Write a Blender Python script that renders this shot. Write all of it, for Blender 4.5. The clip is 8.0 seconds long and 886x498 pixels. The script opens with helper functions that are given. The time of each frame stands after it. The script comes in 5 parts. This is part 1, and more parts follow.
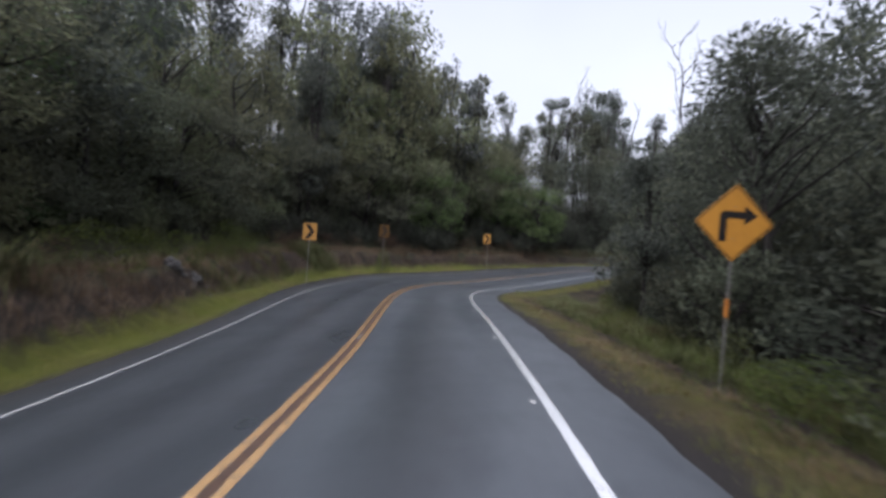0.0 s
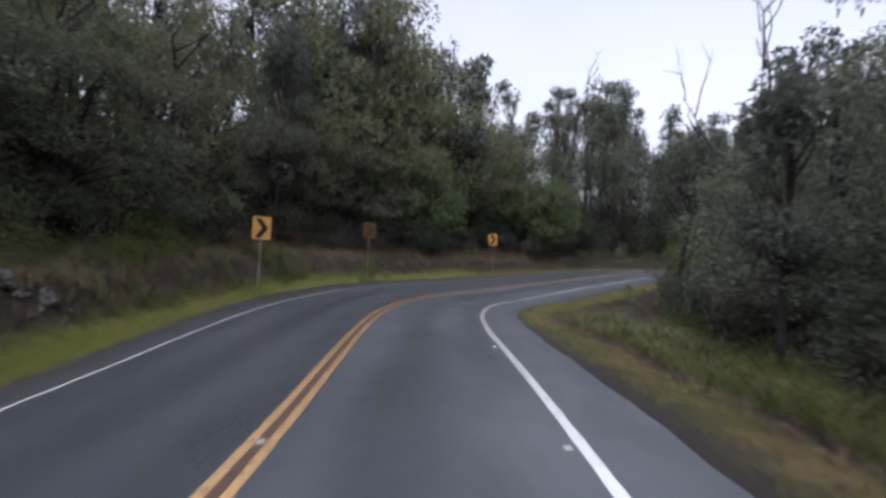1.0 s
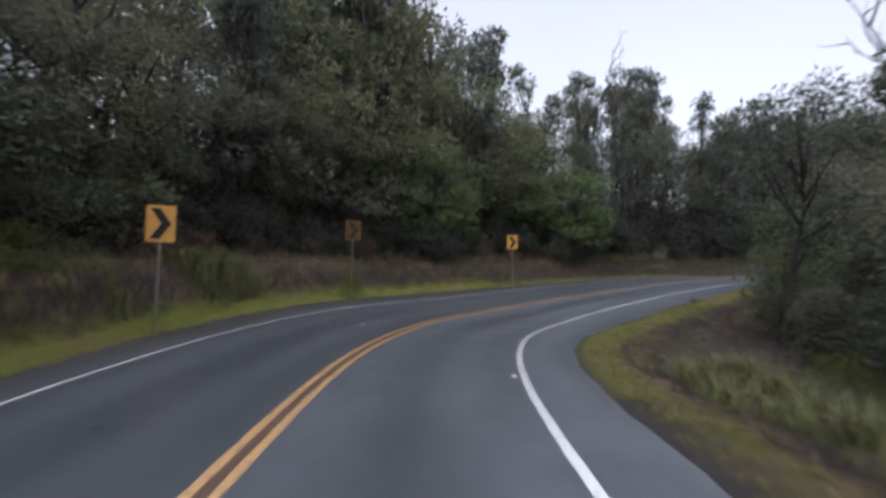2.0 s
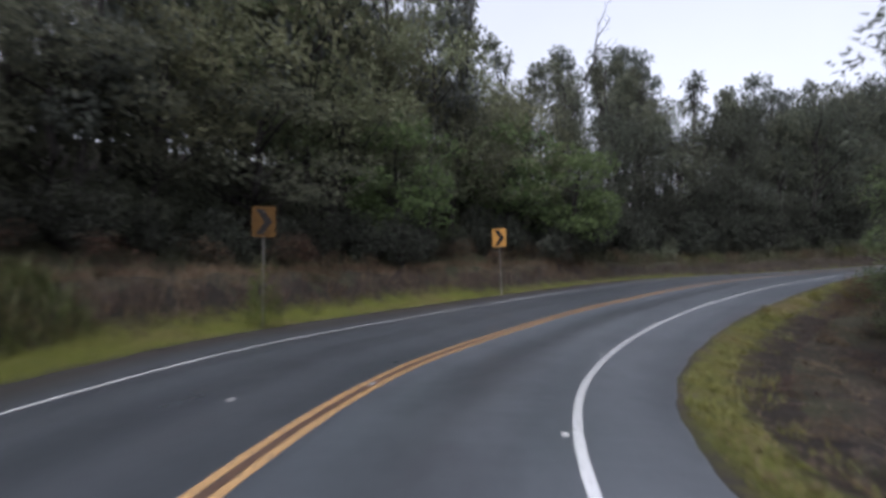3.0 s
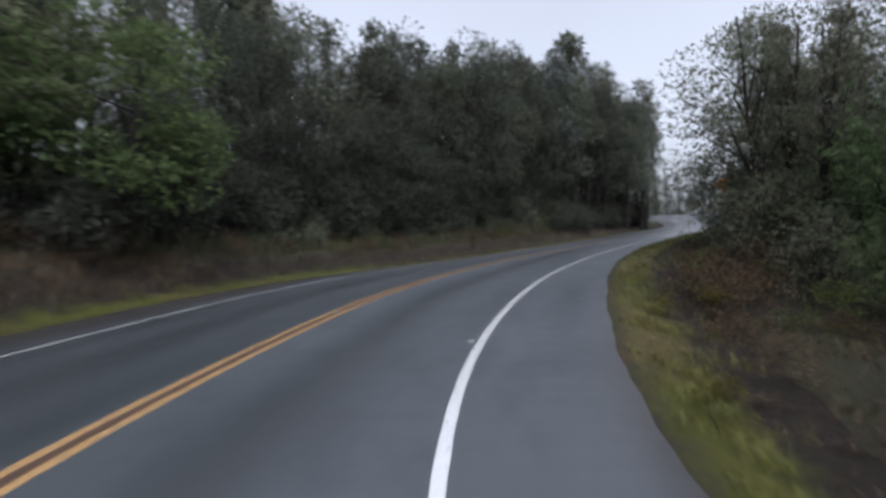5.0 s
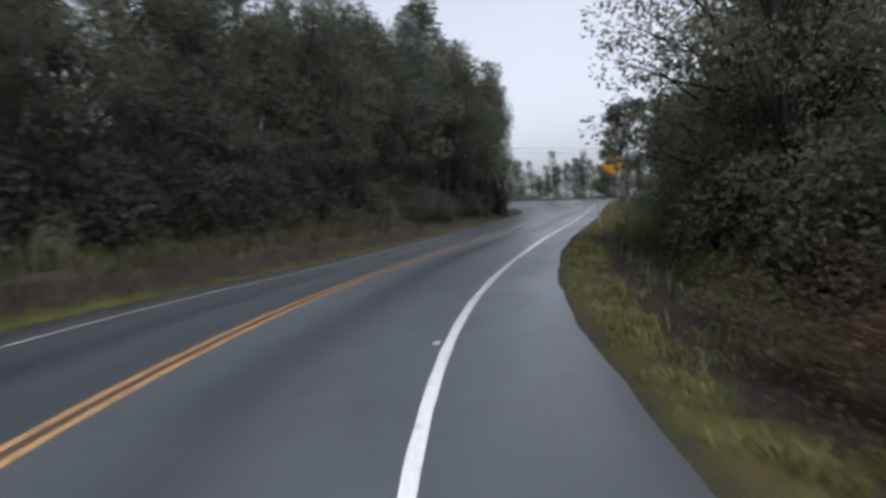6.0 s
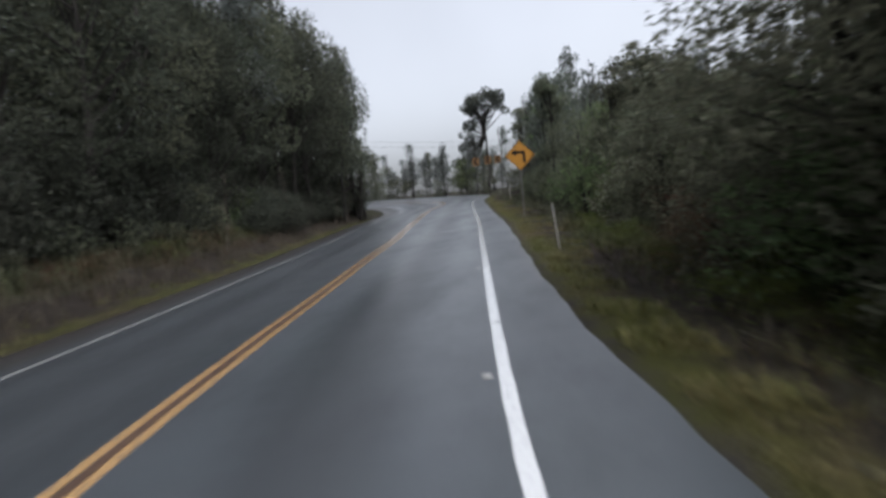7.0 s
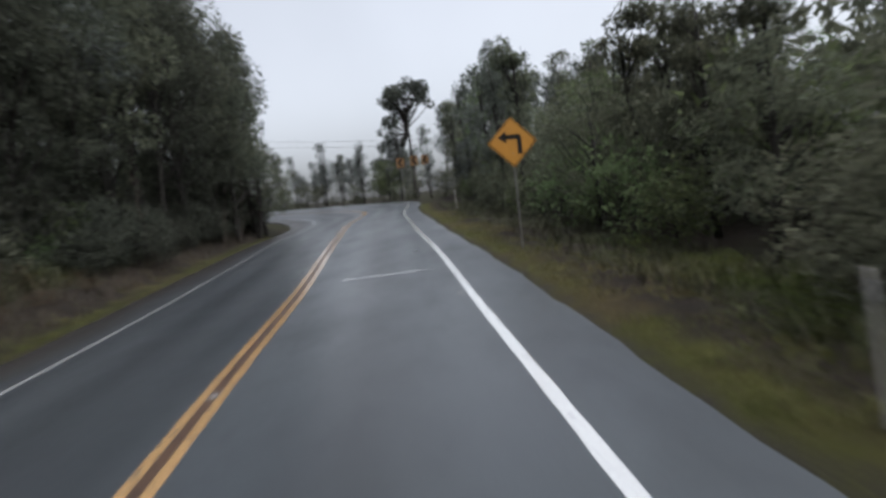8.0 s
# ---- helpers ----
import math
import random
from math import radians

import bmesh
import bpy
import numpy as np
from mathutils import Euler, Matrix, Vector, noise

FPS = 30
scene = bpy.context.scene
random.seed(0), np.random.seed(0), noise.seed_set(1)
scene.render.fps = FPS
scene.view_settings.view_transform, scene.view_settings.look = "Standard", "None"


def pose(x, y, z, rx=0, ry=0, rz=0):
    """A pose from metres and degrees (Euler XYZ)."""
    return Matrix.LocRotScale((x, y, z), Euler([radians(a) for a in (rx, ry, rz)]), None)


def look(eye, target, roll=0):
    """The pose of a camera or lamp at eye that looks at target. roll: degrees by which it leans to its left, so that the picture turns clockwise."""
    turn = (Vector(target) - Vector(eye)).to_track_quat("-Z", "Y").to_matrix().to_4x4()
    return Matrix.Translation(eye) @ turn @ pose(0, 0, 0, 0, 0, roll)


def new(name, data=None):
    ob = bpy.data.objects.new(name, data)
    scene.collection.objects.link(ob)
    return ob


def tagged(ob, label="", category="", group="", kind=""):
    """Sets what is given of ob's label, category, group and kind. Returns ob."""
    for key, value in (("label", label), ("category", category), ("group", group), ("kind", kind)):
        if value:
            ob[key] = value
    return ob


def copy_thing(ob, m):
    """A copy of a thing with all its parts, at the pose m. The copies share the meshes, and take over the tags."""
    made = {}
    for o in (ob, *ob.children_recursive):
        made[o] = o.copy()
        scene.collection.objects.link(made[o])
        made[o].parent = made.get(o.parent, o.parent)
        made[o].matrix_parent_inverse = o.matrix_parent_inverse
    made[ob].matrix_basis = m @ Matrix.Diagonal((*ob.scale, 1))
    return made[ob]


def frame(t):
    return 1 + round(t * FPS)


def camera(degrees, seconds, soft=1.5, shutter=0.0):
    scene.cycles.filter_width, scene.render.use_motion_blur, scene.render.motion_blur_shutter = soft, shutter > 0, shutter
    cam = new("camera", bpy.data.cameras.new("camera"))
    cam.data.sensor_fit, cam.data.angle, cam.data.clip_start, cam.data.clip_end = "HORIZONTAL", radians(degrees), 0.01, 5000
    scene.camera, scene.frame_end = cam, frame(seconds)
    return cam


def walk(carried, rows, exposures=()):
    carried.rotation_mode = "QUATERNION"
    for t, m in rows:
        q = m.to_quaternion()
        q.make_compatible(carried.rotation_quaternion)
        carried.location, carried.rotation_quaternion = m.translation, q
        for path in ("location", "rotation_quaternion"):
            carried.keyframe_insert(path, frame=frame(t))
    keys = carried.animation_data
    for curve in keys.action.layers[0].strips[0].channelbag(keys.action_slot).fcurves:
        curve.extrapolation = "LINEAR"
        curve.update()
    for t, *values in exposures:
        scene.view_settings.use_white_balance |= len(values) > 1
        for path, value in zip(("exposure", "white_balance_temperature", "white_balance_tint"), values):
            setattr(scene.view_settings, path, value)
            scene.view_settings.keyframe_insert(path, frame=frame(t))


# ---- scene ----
cam = camera(75.43, 8.0, soft=3.2, shutter=0.5)
# seconds, x, y, z, yaw, pitch, roll
PATH = [
    (0, 1.823, 0, 1.975, 1.28, -0.99, -3.42),
    (0.5, 1.734, 3.369, 1.865, 1.32, -0.68, -2.93),
    (0.7, 1.695, 4.752, 1.823, 1.13, -0.83, -3.44),
    (1, 1.628, 6.864, 1.762, 1.02, -0.57, -2.94),
    (1.5, 1.482, 10.483, 1.68, 1.11, -0.14, -2.62),
    (2, 1.518, 14.245, 1.63, 1.86, 0.07, -2.15),
    (2.4, 1.506, 17.351, 1.576, 2.15, 0.12, -1.58),
    (2.8, 1.512, 20.505, 1.517, 0.58, 0.31, -0.89),
    (3, 1.556, 22.083, 1.481, -0.91, 0.49, -0.53),
    (3.5, 2.076, 25.994, 1.377, -3.76, 0.32, 0.68),
    (4, 3.134, 29.822, 1.244, -19.13, -0.09, 0.52),
    (4.5, 4.822, 33.52, 1.109, -29.37, -0.68, 1.66),
    (4.7, 5.588, 34.961, 1.108, -32.53, -0.39, 1.51),
    (5.05, 7.051, 37.27, 1.161, -37.99, -0.35, 1.52),
    (5.4, 8.596, 39.27, 1.273, -43.3, -0.92, 1.98),
    (5.8, 10.419, 41.175, 1.449, -49.19, -1.7, 2.87),
    (6, 11.343, 41.991, 1.55, -52.09, -2.03, 3.38),
    (6.4, 13.152, 43.834, 1.789, -59.82, -2.17, 3.78),
    (6.5, 13.672, 44.294, 1.856, -61.22, -2.31, 3.98),
    (6.8, 15.388, 45.649, 2.056, -65.45, -3.2, 5.06),
    (7, 16.672, 46.518, 2.188, -67.41, -3.55, 5.48),
    (7.2, 18.055, 47.323, 2.316, -68.26, -3.6, 6.22),
    (7.5, 20.249, 48.431, 2.492, -70.48, -3.54, 6.46),
    (8, 24.157, 50.161, 2.757, -76.07, -4.12, 6.92),
]
walk(cam, [(t, pose(x, y, z, 90 + pitch, roll, yaw)) for t, x, y, z, yaw, pitch, roll in PATH], exposures=[(0, 1.4, 5880, 18), (1.5, 1.37, 5880, 18), (3.5, 1.38, 5880, 18), (4.5, 1.22, 5800, 15), (6, 1.15, 6000, 13), (8, 1.08, 6120, 11)])

# ---- overcast daylight ----
world = bpy.data.worlds.new("overcast_sky")
scene.world = world
world.use_nodes = True
wn, wl = world.node_tree.nodes, world.node_tree.links
sky = wn.new("ShaderNodeTexSky")
sky.sky_type, sky.sun_disc = "NISHITA", False
sky.sun_elevation, sky.sun_rotation = radians(62), radians(200)
sky.air_density, sky.dust_density, sky.ozone_density = 1.0, 6.0, 1.0
grey = wn.new("ShaderNodeHueSaturation")
grey.inputs["Saturation"].default_value = 0.2
cloud_map = wn.new("ShaderNodeTexCoord")
cloud = wn.new("ShaderNodeTexNoise")
cloud.inputs["Scale"].default_value, cloud.inputs["Detail"].default_value = 2.2, 4
cloud_ramp = wn.new("ShaderNodeMapRange")
cloud_ramp.inputs["To Min"].default_value, cloud_ramp.inputs["To Max"].default_value = 0.86, 1.12
cloud_mix = wn.new("ShaderNodeMix")
cloud_mix.data_type, cloud_mix.blend_type = "RGBA", "MULTIPLY"
cloud_mix.inputs["Factor"].default_value = 1.0
wl.new(cloud_map.outputs["Generated"], cloud.inputs["Vector"])
wl.new(cloud.outputs["Fac"], cloud_ramp.inputs["Value"])
wl.new(sky.outputs["Color"], grey.inputs["Color"])
wl.new(grey.outputs["Color"], cloud_mix.inputs["A"])
wl.new(cloud_ramp.outputs["Result"], cloud_mix.inputs["B"])
wl.new(cloud_mix.outputs["Result"], wn["Background"].inputs["Color"])
wn["Background"].inputs["Strength"].default_value = 0.13

sun = new("sun", bpy.data.lights.new("sun", "SUN"))
sun.data.energy, sun.data.angle, sun.data.color = 0.25, radians(50), (1.0, 0.98, 0.95)
sun.matrix_world = look((0, 0, 60), (18, 26, 0))


# ---- materials ----
class Nodes:
    """A material and short ways to wire it."""

    def __init__(self, name, roughness=0.8, specular=0.4, metallic=0.0):
        self.mat = bpy.data.materials.new(name)
        self.mat.use_nodes = True
        self.tree = self.mat.node_tree
        self.bsdf = self.tree.nodes["Principled BSDF"]
        self.bsdf.inputs["Roughness"].default_value = roughness
        self.bsdf.inputs["Specular IOR Level"].default_value = specular
        self.bsdf.inputs["Metallic"].default_value = metallic

    def node(self, kind, **values):
        n = self.tree.nodes.new(kind)
        for key, value in values.items():
            n.inputs[key.replace("_", " ")].default_value = value
        return n

    def link(self, a, b):
        self.tree.links.new(a, b)

    def coords(self, which="Object"):
        return self.node("ShaderNodeTexCoord").outputs[which]

    def noise(self, scale, detail=4.0, rough=0.55, vector=None):
        n = self.node("ShaderNodeTexNoise", Scale=scale, Detail=detail, Roughness=rough)
        self.link(vector or self.coords(), n.inputs["Vector"])
        return n.outputs["Fac"]

    def ramp(self, fac, stops):
        n = self.node("ShaderNodeValToRGB")
        while len(n.color_ramp.elements) < len(stops):
            n.color_ramp.elements.new(0.5)
        for e, (at, col) in zip(n.color_ramp.elements, stops):
            e.position, e.color = at, (*col, 1)
        self.link(fac, n.inputs["Fac"])
        return n.outputs["Color"]

    def range(self, fac, a, b, lo=0.0, hi=1.0):
        n = self.node("ShaderNodeMapRange")
        for key, value in (("From Min", lo), ("From Max", hi), ("To Min", a), ("To Max", b)):
            n.inputs[key].default_value = value
        self.link(fac, n.inputs["Value"])
        return n.outputs["Result"]

    def mix(self, fac, a, b, blend="MIX"):
        n = self.node("ShaderNodeMix")
        n.data_type, n.blend_type = "RGBA", blend
        for key, value in (("Factor", fac), ("A", a), ("B", b)):
            if isinstance(value, (int, float)):
                n.inputs[key].default_value = value
            elif isinstance(value, tuple):
                n.inputs[key].default_value = (*value, 1)
            else:
                self.link(value, n.inputs[key])
        return n.outputs["Result"]

    def colour(self, socket):
        self.link(socket, self.bsdf.inputs["Base Color"])

    def rough(self, socket):
        self.link(socket, self.bsdf.inputs["Roughness"])

    def bump(self, fac, strength, distance):
        n = self.node("ShaderNodeBump", Strength=strength, Distance=distance)
        self.link(fac, n.inputs["Height"])
        self.link(n.outputs["Normal"], self.bsdf.inputs["Normal"])


def asphalt_material():
    n = Nodes("wet_asphalt", 0.4, 0.62)
    uv = n.coords("UV")
    split = n.node("ShaderNodeSeparateXYZ")
    n.link(uv, split.inputs["Vector"])
    wave = n.node("ShaderNodeMath")
    wave.operation = "SINE"
    scaled = n.node("ShaderNodeMath")
    scaled.operation = "MULTIPLY"
    scaled.inputs[1].default_value = 4.1
    n.link(split.outputs["Y"], scaled.inputs[0])
    n.link(scaled.outputs[0], wave.inputs[0])
    tracks = n.range(wave.outputs[0], 0.0, 1.0, -1.0, 1.0)
    stretch = n.node("ShaderNodeMapping")
    stretch.inputs["Scale"].default_value = (0.16, 0.8, 1.0)
    stretch.inputs["Location"].default_value = (3.3, 1.7, 0.41)
    n.link(uv, stretch.inputs["Vector"])
    long_stain = n.noise(0.9, 1.2, 0.4, stretch.outputs["Vector"])
    patch = n.noise(0.22, 4, 0.6)
    loose = n.node("ShaderNodeMapping")
    loose.inputs["Scale"].default_value = (0.5, 1.0, 1.0)
    n.link(uv, loose.inputs["Vector"])
    blotch = n.noise(0.75, 5, 0.62, loose.outputs["Vector"])
    grain = n.noise(55, 3, 0.7)
    base = n.ramp(grain, [(0.3, (0.026, 0.0305, 0.0345)), (0.7, (0.049, 0.057, 0.064))])
    worn = n.mix(n.range(long_stain, 0.0, 0.4, 0.3, 0.8), base, (0.044, 0.049, 0.053))
    worn = n.mix(n.range(patch, 0.0, 0.35, 0.45, 0.7), worn, (0.06, 0.068, 0.075))
    worn = n.mix(n.range(blotch, 0.0, 0.6, 0.5, 0.66), worn, (0.02, 0.0235, 0.027))

    def distance_to(offset):
        away = n.node("ShaderNodeMath")
        away.operation = "SUBTRACT"
        away.inputs[1].default_value = offset
        n.link(split.outputs["Y"], away.inputs[0])
        size = n.node("ShaderNodeMath")
        size.operation = "ABSOLUTE"
        n.link(away.outputs[0], size.inputs[0])
        ragged = n.node("ShaderNodeMath")
        ragged.operation = "ADD"
        n.link(size.outputs[0], ragged.inputs[0])
        n.link(n.range(long_stain, -0.3, 0.3, 0.25, 0.75), ragged.inputs[1])
        return ragged.outputs[0]
    worn = n.mix(n.range(distance_to(1.55), 0.72, 0.0, 0.05, 0.75), worn, (0.022, 0.0245, 0.027))
    worn = n.mix(n.range(distance_to(-1.7), 0.15, 0.0, 0.1, 0.9), worn, (0.026, 0.028, 0.031))
    # left lane's reflection of the dark trees, painted as a darker colour
    left_mirror = n.node("ShaderNodeMath")
    left_mirror.operation = "ADD"
    n.link(split.outputs["Y"], left_mirror.inputs[0])
    n.link(n.range(long_stain, -0.2, 0.2, 0.25, 0.75), left_mirror.inputs[1])
    worn = n.mix(n.range(left_mirror.outputs[0], 0.5, 0.0, -0.5, 0.3), worn, (0.02, 0.022, 0.025))
    worn = n.mix(n.range(distance_to(4.6), 0.45, 0.0, 0.3, 1.0), worn, (0.026, 0.03, 0.034))
    worn = n.mix(n.range(distance_to(0.3), 0.0, 0.95, 4.0, 4.65), worn, (0.021, 0.019, 0.018))
    n.colour(worn)
    wet = n.mix(0.55, n.mix(0.65, tracks, long_stain), blotch)
    n.rough(n.range(wet, 0.27, 0.49, 0.3, 0.68))
    n.bump(grain, 0.2, 0.005)
    return n.mat


def paint_material(name, light, dark, wear=0.62):
    n = Nodes(name, 0.2, 1.0)
    chips = n.noise(9, 6, 0.7)
    grain = n.noise(70, 3, 0.7)
    body = n.mix(n.range(grain, 0.0, 0.5), light, dark)
    n.bsdf.inputs["Coat Weight"].default_value = 0.8
    n.bsdf.inputs["Coat Roughness"].default_value = 0.14
    n.bsdf.inputs["Coat IOR"].default_value = 1.33
    speck = n.noise(26, 4, 0.75)
    body = n.mix(n.range(speck, 0.0, 0.55, 0.55, 0.66), body, tuple(0.45 * c for c in dark))
    n.colour(n.mix(n.range(chips, 0.0, 0.9, wear, wear + 0.08), body, (0.07, 0.068, 0.065)))
    n.bump(grain, 0.3, 0.004)
    return n.mat


def ground_material():
    n = Nodes("soil_and_litter", 0.95, 0.12)
    big, mid, fine = n.noise(0.16, 4), n.noise(1.1, 5, 0.65), n.noise(14, 4, 0.7)
    soil = n.ramp(fine, [(0.3, (0.008, 0.007, 0.0065)), (0.7, (0.024, 0.02, 0.018))])
    litter = n.ramp(fine, [(0.3, (0.011, 0.009, 0.008)), (0.7, (0.036, 0.028, 0.022))])
    both = n.mix(n.range(mid, 0.0, 1.0, 0.42, 0.6), soil, litter)
    n.colour(n.mix(n.range(big, 0.0, 0.75, 0.42, 0.62), both, (0.028, 0.03, 0.015)))
    n.bump(fine, 0.7, 0.05)
    return n.mat


def leaf_material(name, dark, light, roughness=0.6):
    n = Nodes(name, roughness, 0.1)
    geo = n.node("ShaderNodeNewGeometry")
    each = n.node("ShaderNodeObjectInfo")
    leaf = n.ramp(geo.outputs["Random Per Island"], [(0.0, dark), (0.75, light), (1.0, tuple(min(1, c * 1.35) for c in light))])
    tone = n.node("ShaderNodeHueSaturation")
    n.link(n.range(each.outputs["Random"], 0.475, 0.525), tone.inputs["Hue"])
    n.link(n.range(each.outputs["Random"], 0.75, 1.25), tone.inputs["Value"])
    n.link(leaf, tone.inputs["Color"])
    blotch = n.noise(0.9, 3)
    final = n.mix(n.range(blotch, 0.0, 0.5, 0.4, 0.7), tone.outputs["Color"], dark)
    n.colour(final)
    thin = n.node("ShaderNodeBsdfTranslucent")
    n.link(final, thin.inputs["Color"])
    both = n.node("ShaderNodeMixShader", Fac=0.55)
    n.link(n.bsdf.outputs["BSDF"], both.inputs[1])
    n.link(thin.outputs["BSDF"], both.inputs[2])
    n.link(both.outputs["Shader"], n.tree.nodes["Material Output"].inputs["Surface"])
    return n.mat


def blade_material(name, dark, light, dry):
    n = Nodes(name, 0.6, 0.3)
    geo = n.node("ShaderNodeNewGeometry")
    patch = n.noise(0.35, 4, 0.6)
    col = n.ramp(geo.outputs["Random Per Island"], [(0.0, dark), (0.8, light), (1.0, dry)])
    n.colour(n.mix(n.range(patch, 0.0, 0.8, 0.45, 0.66), col, dry))
    return n.mat


def turf_material(name, dark, light, tan, width, grit_band=(0.02, 0.42)):
    """Grit at the asphalt, turf, then bare litter, with ragged borders; UV x is the distance from the asphalt."""
    n = Nodes(name, 0.95, 0.1)
    split = n.node("ShaderNodeSeparateXYZ")
    n.link(n.coords("UV"), split.inputs["Vector"])
    big, mid, fine = n.noise(0.45, 4), n.noise(2.6, 5, 0.7), n.noise(40, 4, 0.75)
    shift = n.node("ShaderNodeMath")
    shift.operation = "ADD"
    n.link(split.outputs["X"], shift.inputs[0])
    n.link(n.range(n.mix(0.4, mid, fine), -0.55, 0.55, 0.2, 0.8), shift.inputs[1])
    green = n.ramp(fine, [(0.25, dark), (0.75, light)])
    green = n.mix(n.range(mid, 0.0, 0.75, 0.45, 0.72), green, dark)
    green = n.mix(n.range(big, 0.0, 0.85, 0.46, 0.66), green, tan)
    grit = n.ramp(fine, [(0.3, (0.016, 0.015, 0.015)), (0.7, (0.042, 0.037, 0.034))])
    litter = n.ramp(fine, [(0.3, (0.01, 0.0085, 0.0075)), (0.7, (0.032, 0.026, 0.021))])
    inner = n.mix(n.range(shift.outputs[0], 0.0, 1.0, *grit_band), grit, green)
    n.colour(n.mix(n.range(shift.outputs[0], 0.0, 1.0, width - 0.25, width + 0.3), inner, litter))
    n.bump(fine, 0.9, 0.04)
    return n.mat


def bark_material(name, dark, light):
    n = Nodes(name, 0.9, 0.2)
    tall = n.node("ShaderNodeMapping")
    tall.inputs["Scale"].default_value = (1, 1, 0.2)
    n.link(n.coords(), tall.inputs["Vector"])
    furrow = n.noise(9, 6, 0.7, tall.outputs["Vector"])
    n.colour(n.ramp(furrow, [(0.3, dark), (0.7, light)]))
    n.bump(furrow, 0.7, 0.03)
    return n.mat


def plain_material(name, a, b, scale, roughness, metallic=0.0, bump=0.0, specular=0.4):
    n = Nodes(name, roughness, specular, metallic)
    spots = n.noise(scale, 5, 0.65)
    n.colour(n.ramp(spots, [(0.3, a), (0.75, b)]))
    if bump:
        n.bump(spots, 0.5, bump)
    return n.mat


ASPHALT = asphalt_material()
WHITE_PAINT = paint_material("white_road_paint", (0.52, 0.53, 0.53), (0.37, 0.378, 0.375), 0.6)
YELLOW_PAINT = paint_material("yellow_road_paint", (0.40, 0.25, 0.115), (0.26, 0.16, 0.073), 0.56)
GROUND = ground_material()
LEAF_DARK = leaf_material("dark_leaves", (0.070, 0.076, 0.054), (0.119, 0.127, 0.086))
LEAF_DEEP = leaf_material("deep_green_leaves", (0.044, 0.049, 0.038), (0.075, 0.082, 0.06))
# understorey shade put into the leaf colour, darker than all other leaves
LEAF_SHADE = leaf_material("shade_darkened_leaves", (0.036, 0.04, 0.032), (0.066, 0.07, 0.054))
LEAF_MID = leaf_material("green_leaves", (0.072, 0.096, 0.048), (0.126, 0.16, 0.076))
LEAF_BRIGHT = leaf_material("bright_leaves", (0.058, 0.078, 0.033), (0.106, 0.135, 0.056))
# lightened in part for the haze over the farther hillside
LEAF_HILL = leaf_material("hillside_leaves", (0.094, 0.1, 0.06), (0.158, 0.166, 0.095))
# distant rain haze painted as a paler, greyer leaf colour
LEAF_HAZE = leaf_material("hazed_grey_green_leaves", (0.085, 0.094, 0.088), (0.15, 0.162, 0.15))
LEAF_EDGE = leaf_material("olive_grey_leaves", (0.1, 0.103, 0.074), (0.166, 0.17, 0.118))
# greyed to carry some haze on far crowns; nearer trees share it
LEAF_GREY = leaf_material("grey_green_leaves", (0.066, 0.075, 0.063), (0.112, 0.124, 0.101))
LEAF_WEED = leaf_material("weed_leaves", (0.05, 0.064, 0.018), (0.1, 0.118, 0.032))
LEAF_DEAD = leaf_material("dead_fern_leaves", (0.056, 0.038, 0.027), (0.118, 0.079, 0.053))
LEAF_YELLOW = leaf_material("yellow_leaves", (0.07, 0.07, 0.018), (0.14, 0.125, 0.03))
BLADE_SHORT = blade_material("verge_blades", (0.05, 0.06, 0.012), (0.105, 0.11, 0.022), (0.13, 0.10, 0.045))
BLADE_LUSH = blade_material("lush_verge_blades", (0.054, 0.065, 0.012), (0.114, 0.119, 0.02), (0.12, 0.105, 0.028))
BLADE_WEED = blade_material("weed_blades", (0.028, 0.038, 0.009), (0.064, 0.076, 0.016), (0.07, 0.058, 0.024))
BLADE_TALL = blade_material("tall_blades", (0.024, 0.03, 0.011), (0.05, 0.056, 0.02), (0.05, 0.043, 0.024))
BLADE_BROWN = blade_material("brown_blades", (0.028, 0.023, 0.014), (0.052, 0.044, 0.026), (0.066, 0.048, 0.03))
BLADE_DRY = blade_material("dry_blades", (0.057, 0.036, 0.022), (0.11, 0.072, 0.041), (0.125, 0.088, 0.053))
TURF_LUSH = turf_material("mossy_turf", (0.041, 0.05, 0.010), (0.094, 0.096, 0.018), (0.07, 0.062, 0.022), 1.25)
TURF_FADING = turf_material("thinning_turf", (0.032, 0.038, 0.009), (0.074, 0.075, 0.016), (0.05, 0.044, 0.018), 1.0)
TURF_OLIVE = turf_material("olive_turf", (0.022, 0.025, 0.008), (0.048, 0.047, 0.014), (0.036, 0.029, 0.016), 0.8)
TURF_DULL = turf_material("patchy_turf", (0.036, 0.042, 0.011), (0.085, 0.08, 0.02), (0.075, 0.055, 0.03), 1.0)
TURF_NARROW = turf_material("narrow_turf", (0.03, 0.034, 0.010), (0.07, 0.066, 0.018), (0.055, 0.042, 0.022), 0.72)
TURF_GRITTY = turf_material("gritty_turf", (0.034, 0.036, 0.012), (0.078, 0.07, 0.022), (0.078, 0.055, 0.032), 1.35, (0.3, 0.95))
BARK = bark_material("wet_dark_bark", (0.012, 0.011, 0.010), (0.036, 0.032, 0.028))
DEAD_WOOD = bark_material("dead_wood", (0.022, 0.02, 0.019), (0.06, 0.056, 0.052))
DEAD_TWIG = bark_material("dead_twig", (0.03, 0.024, 0.02), (0.11, 0.085, 0.07))
STEEL = plain_material("galvanised_steel", (0.12, 0.115, 0.105), (0.22, 0.21, 0.195), 22, 0.55, 0.5)
SIGN_YELLOW = plain_material("yellow_sign_sheeting", (0.33, 0.15, 0.018), (0.41, 0.19, 0.025), 5, 0.42)
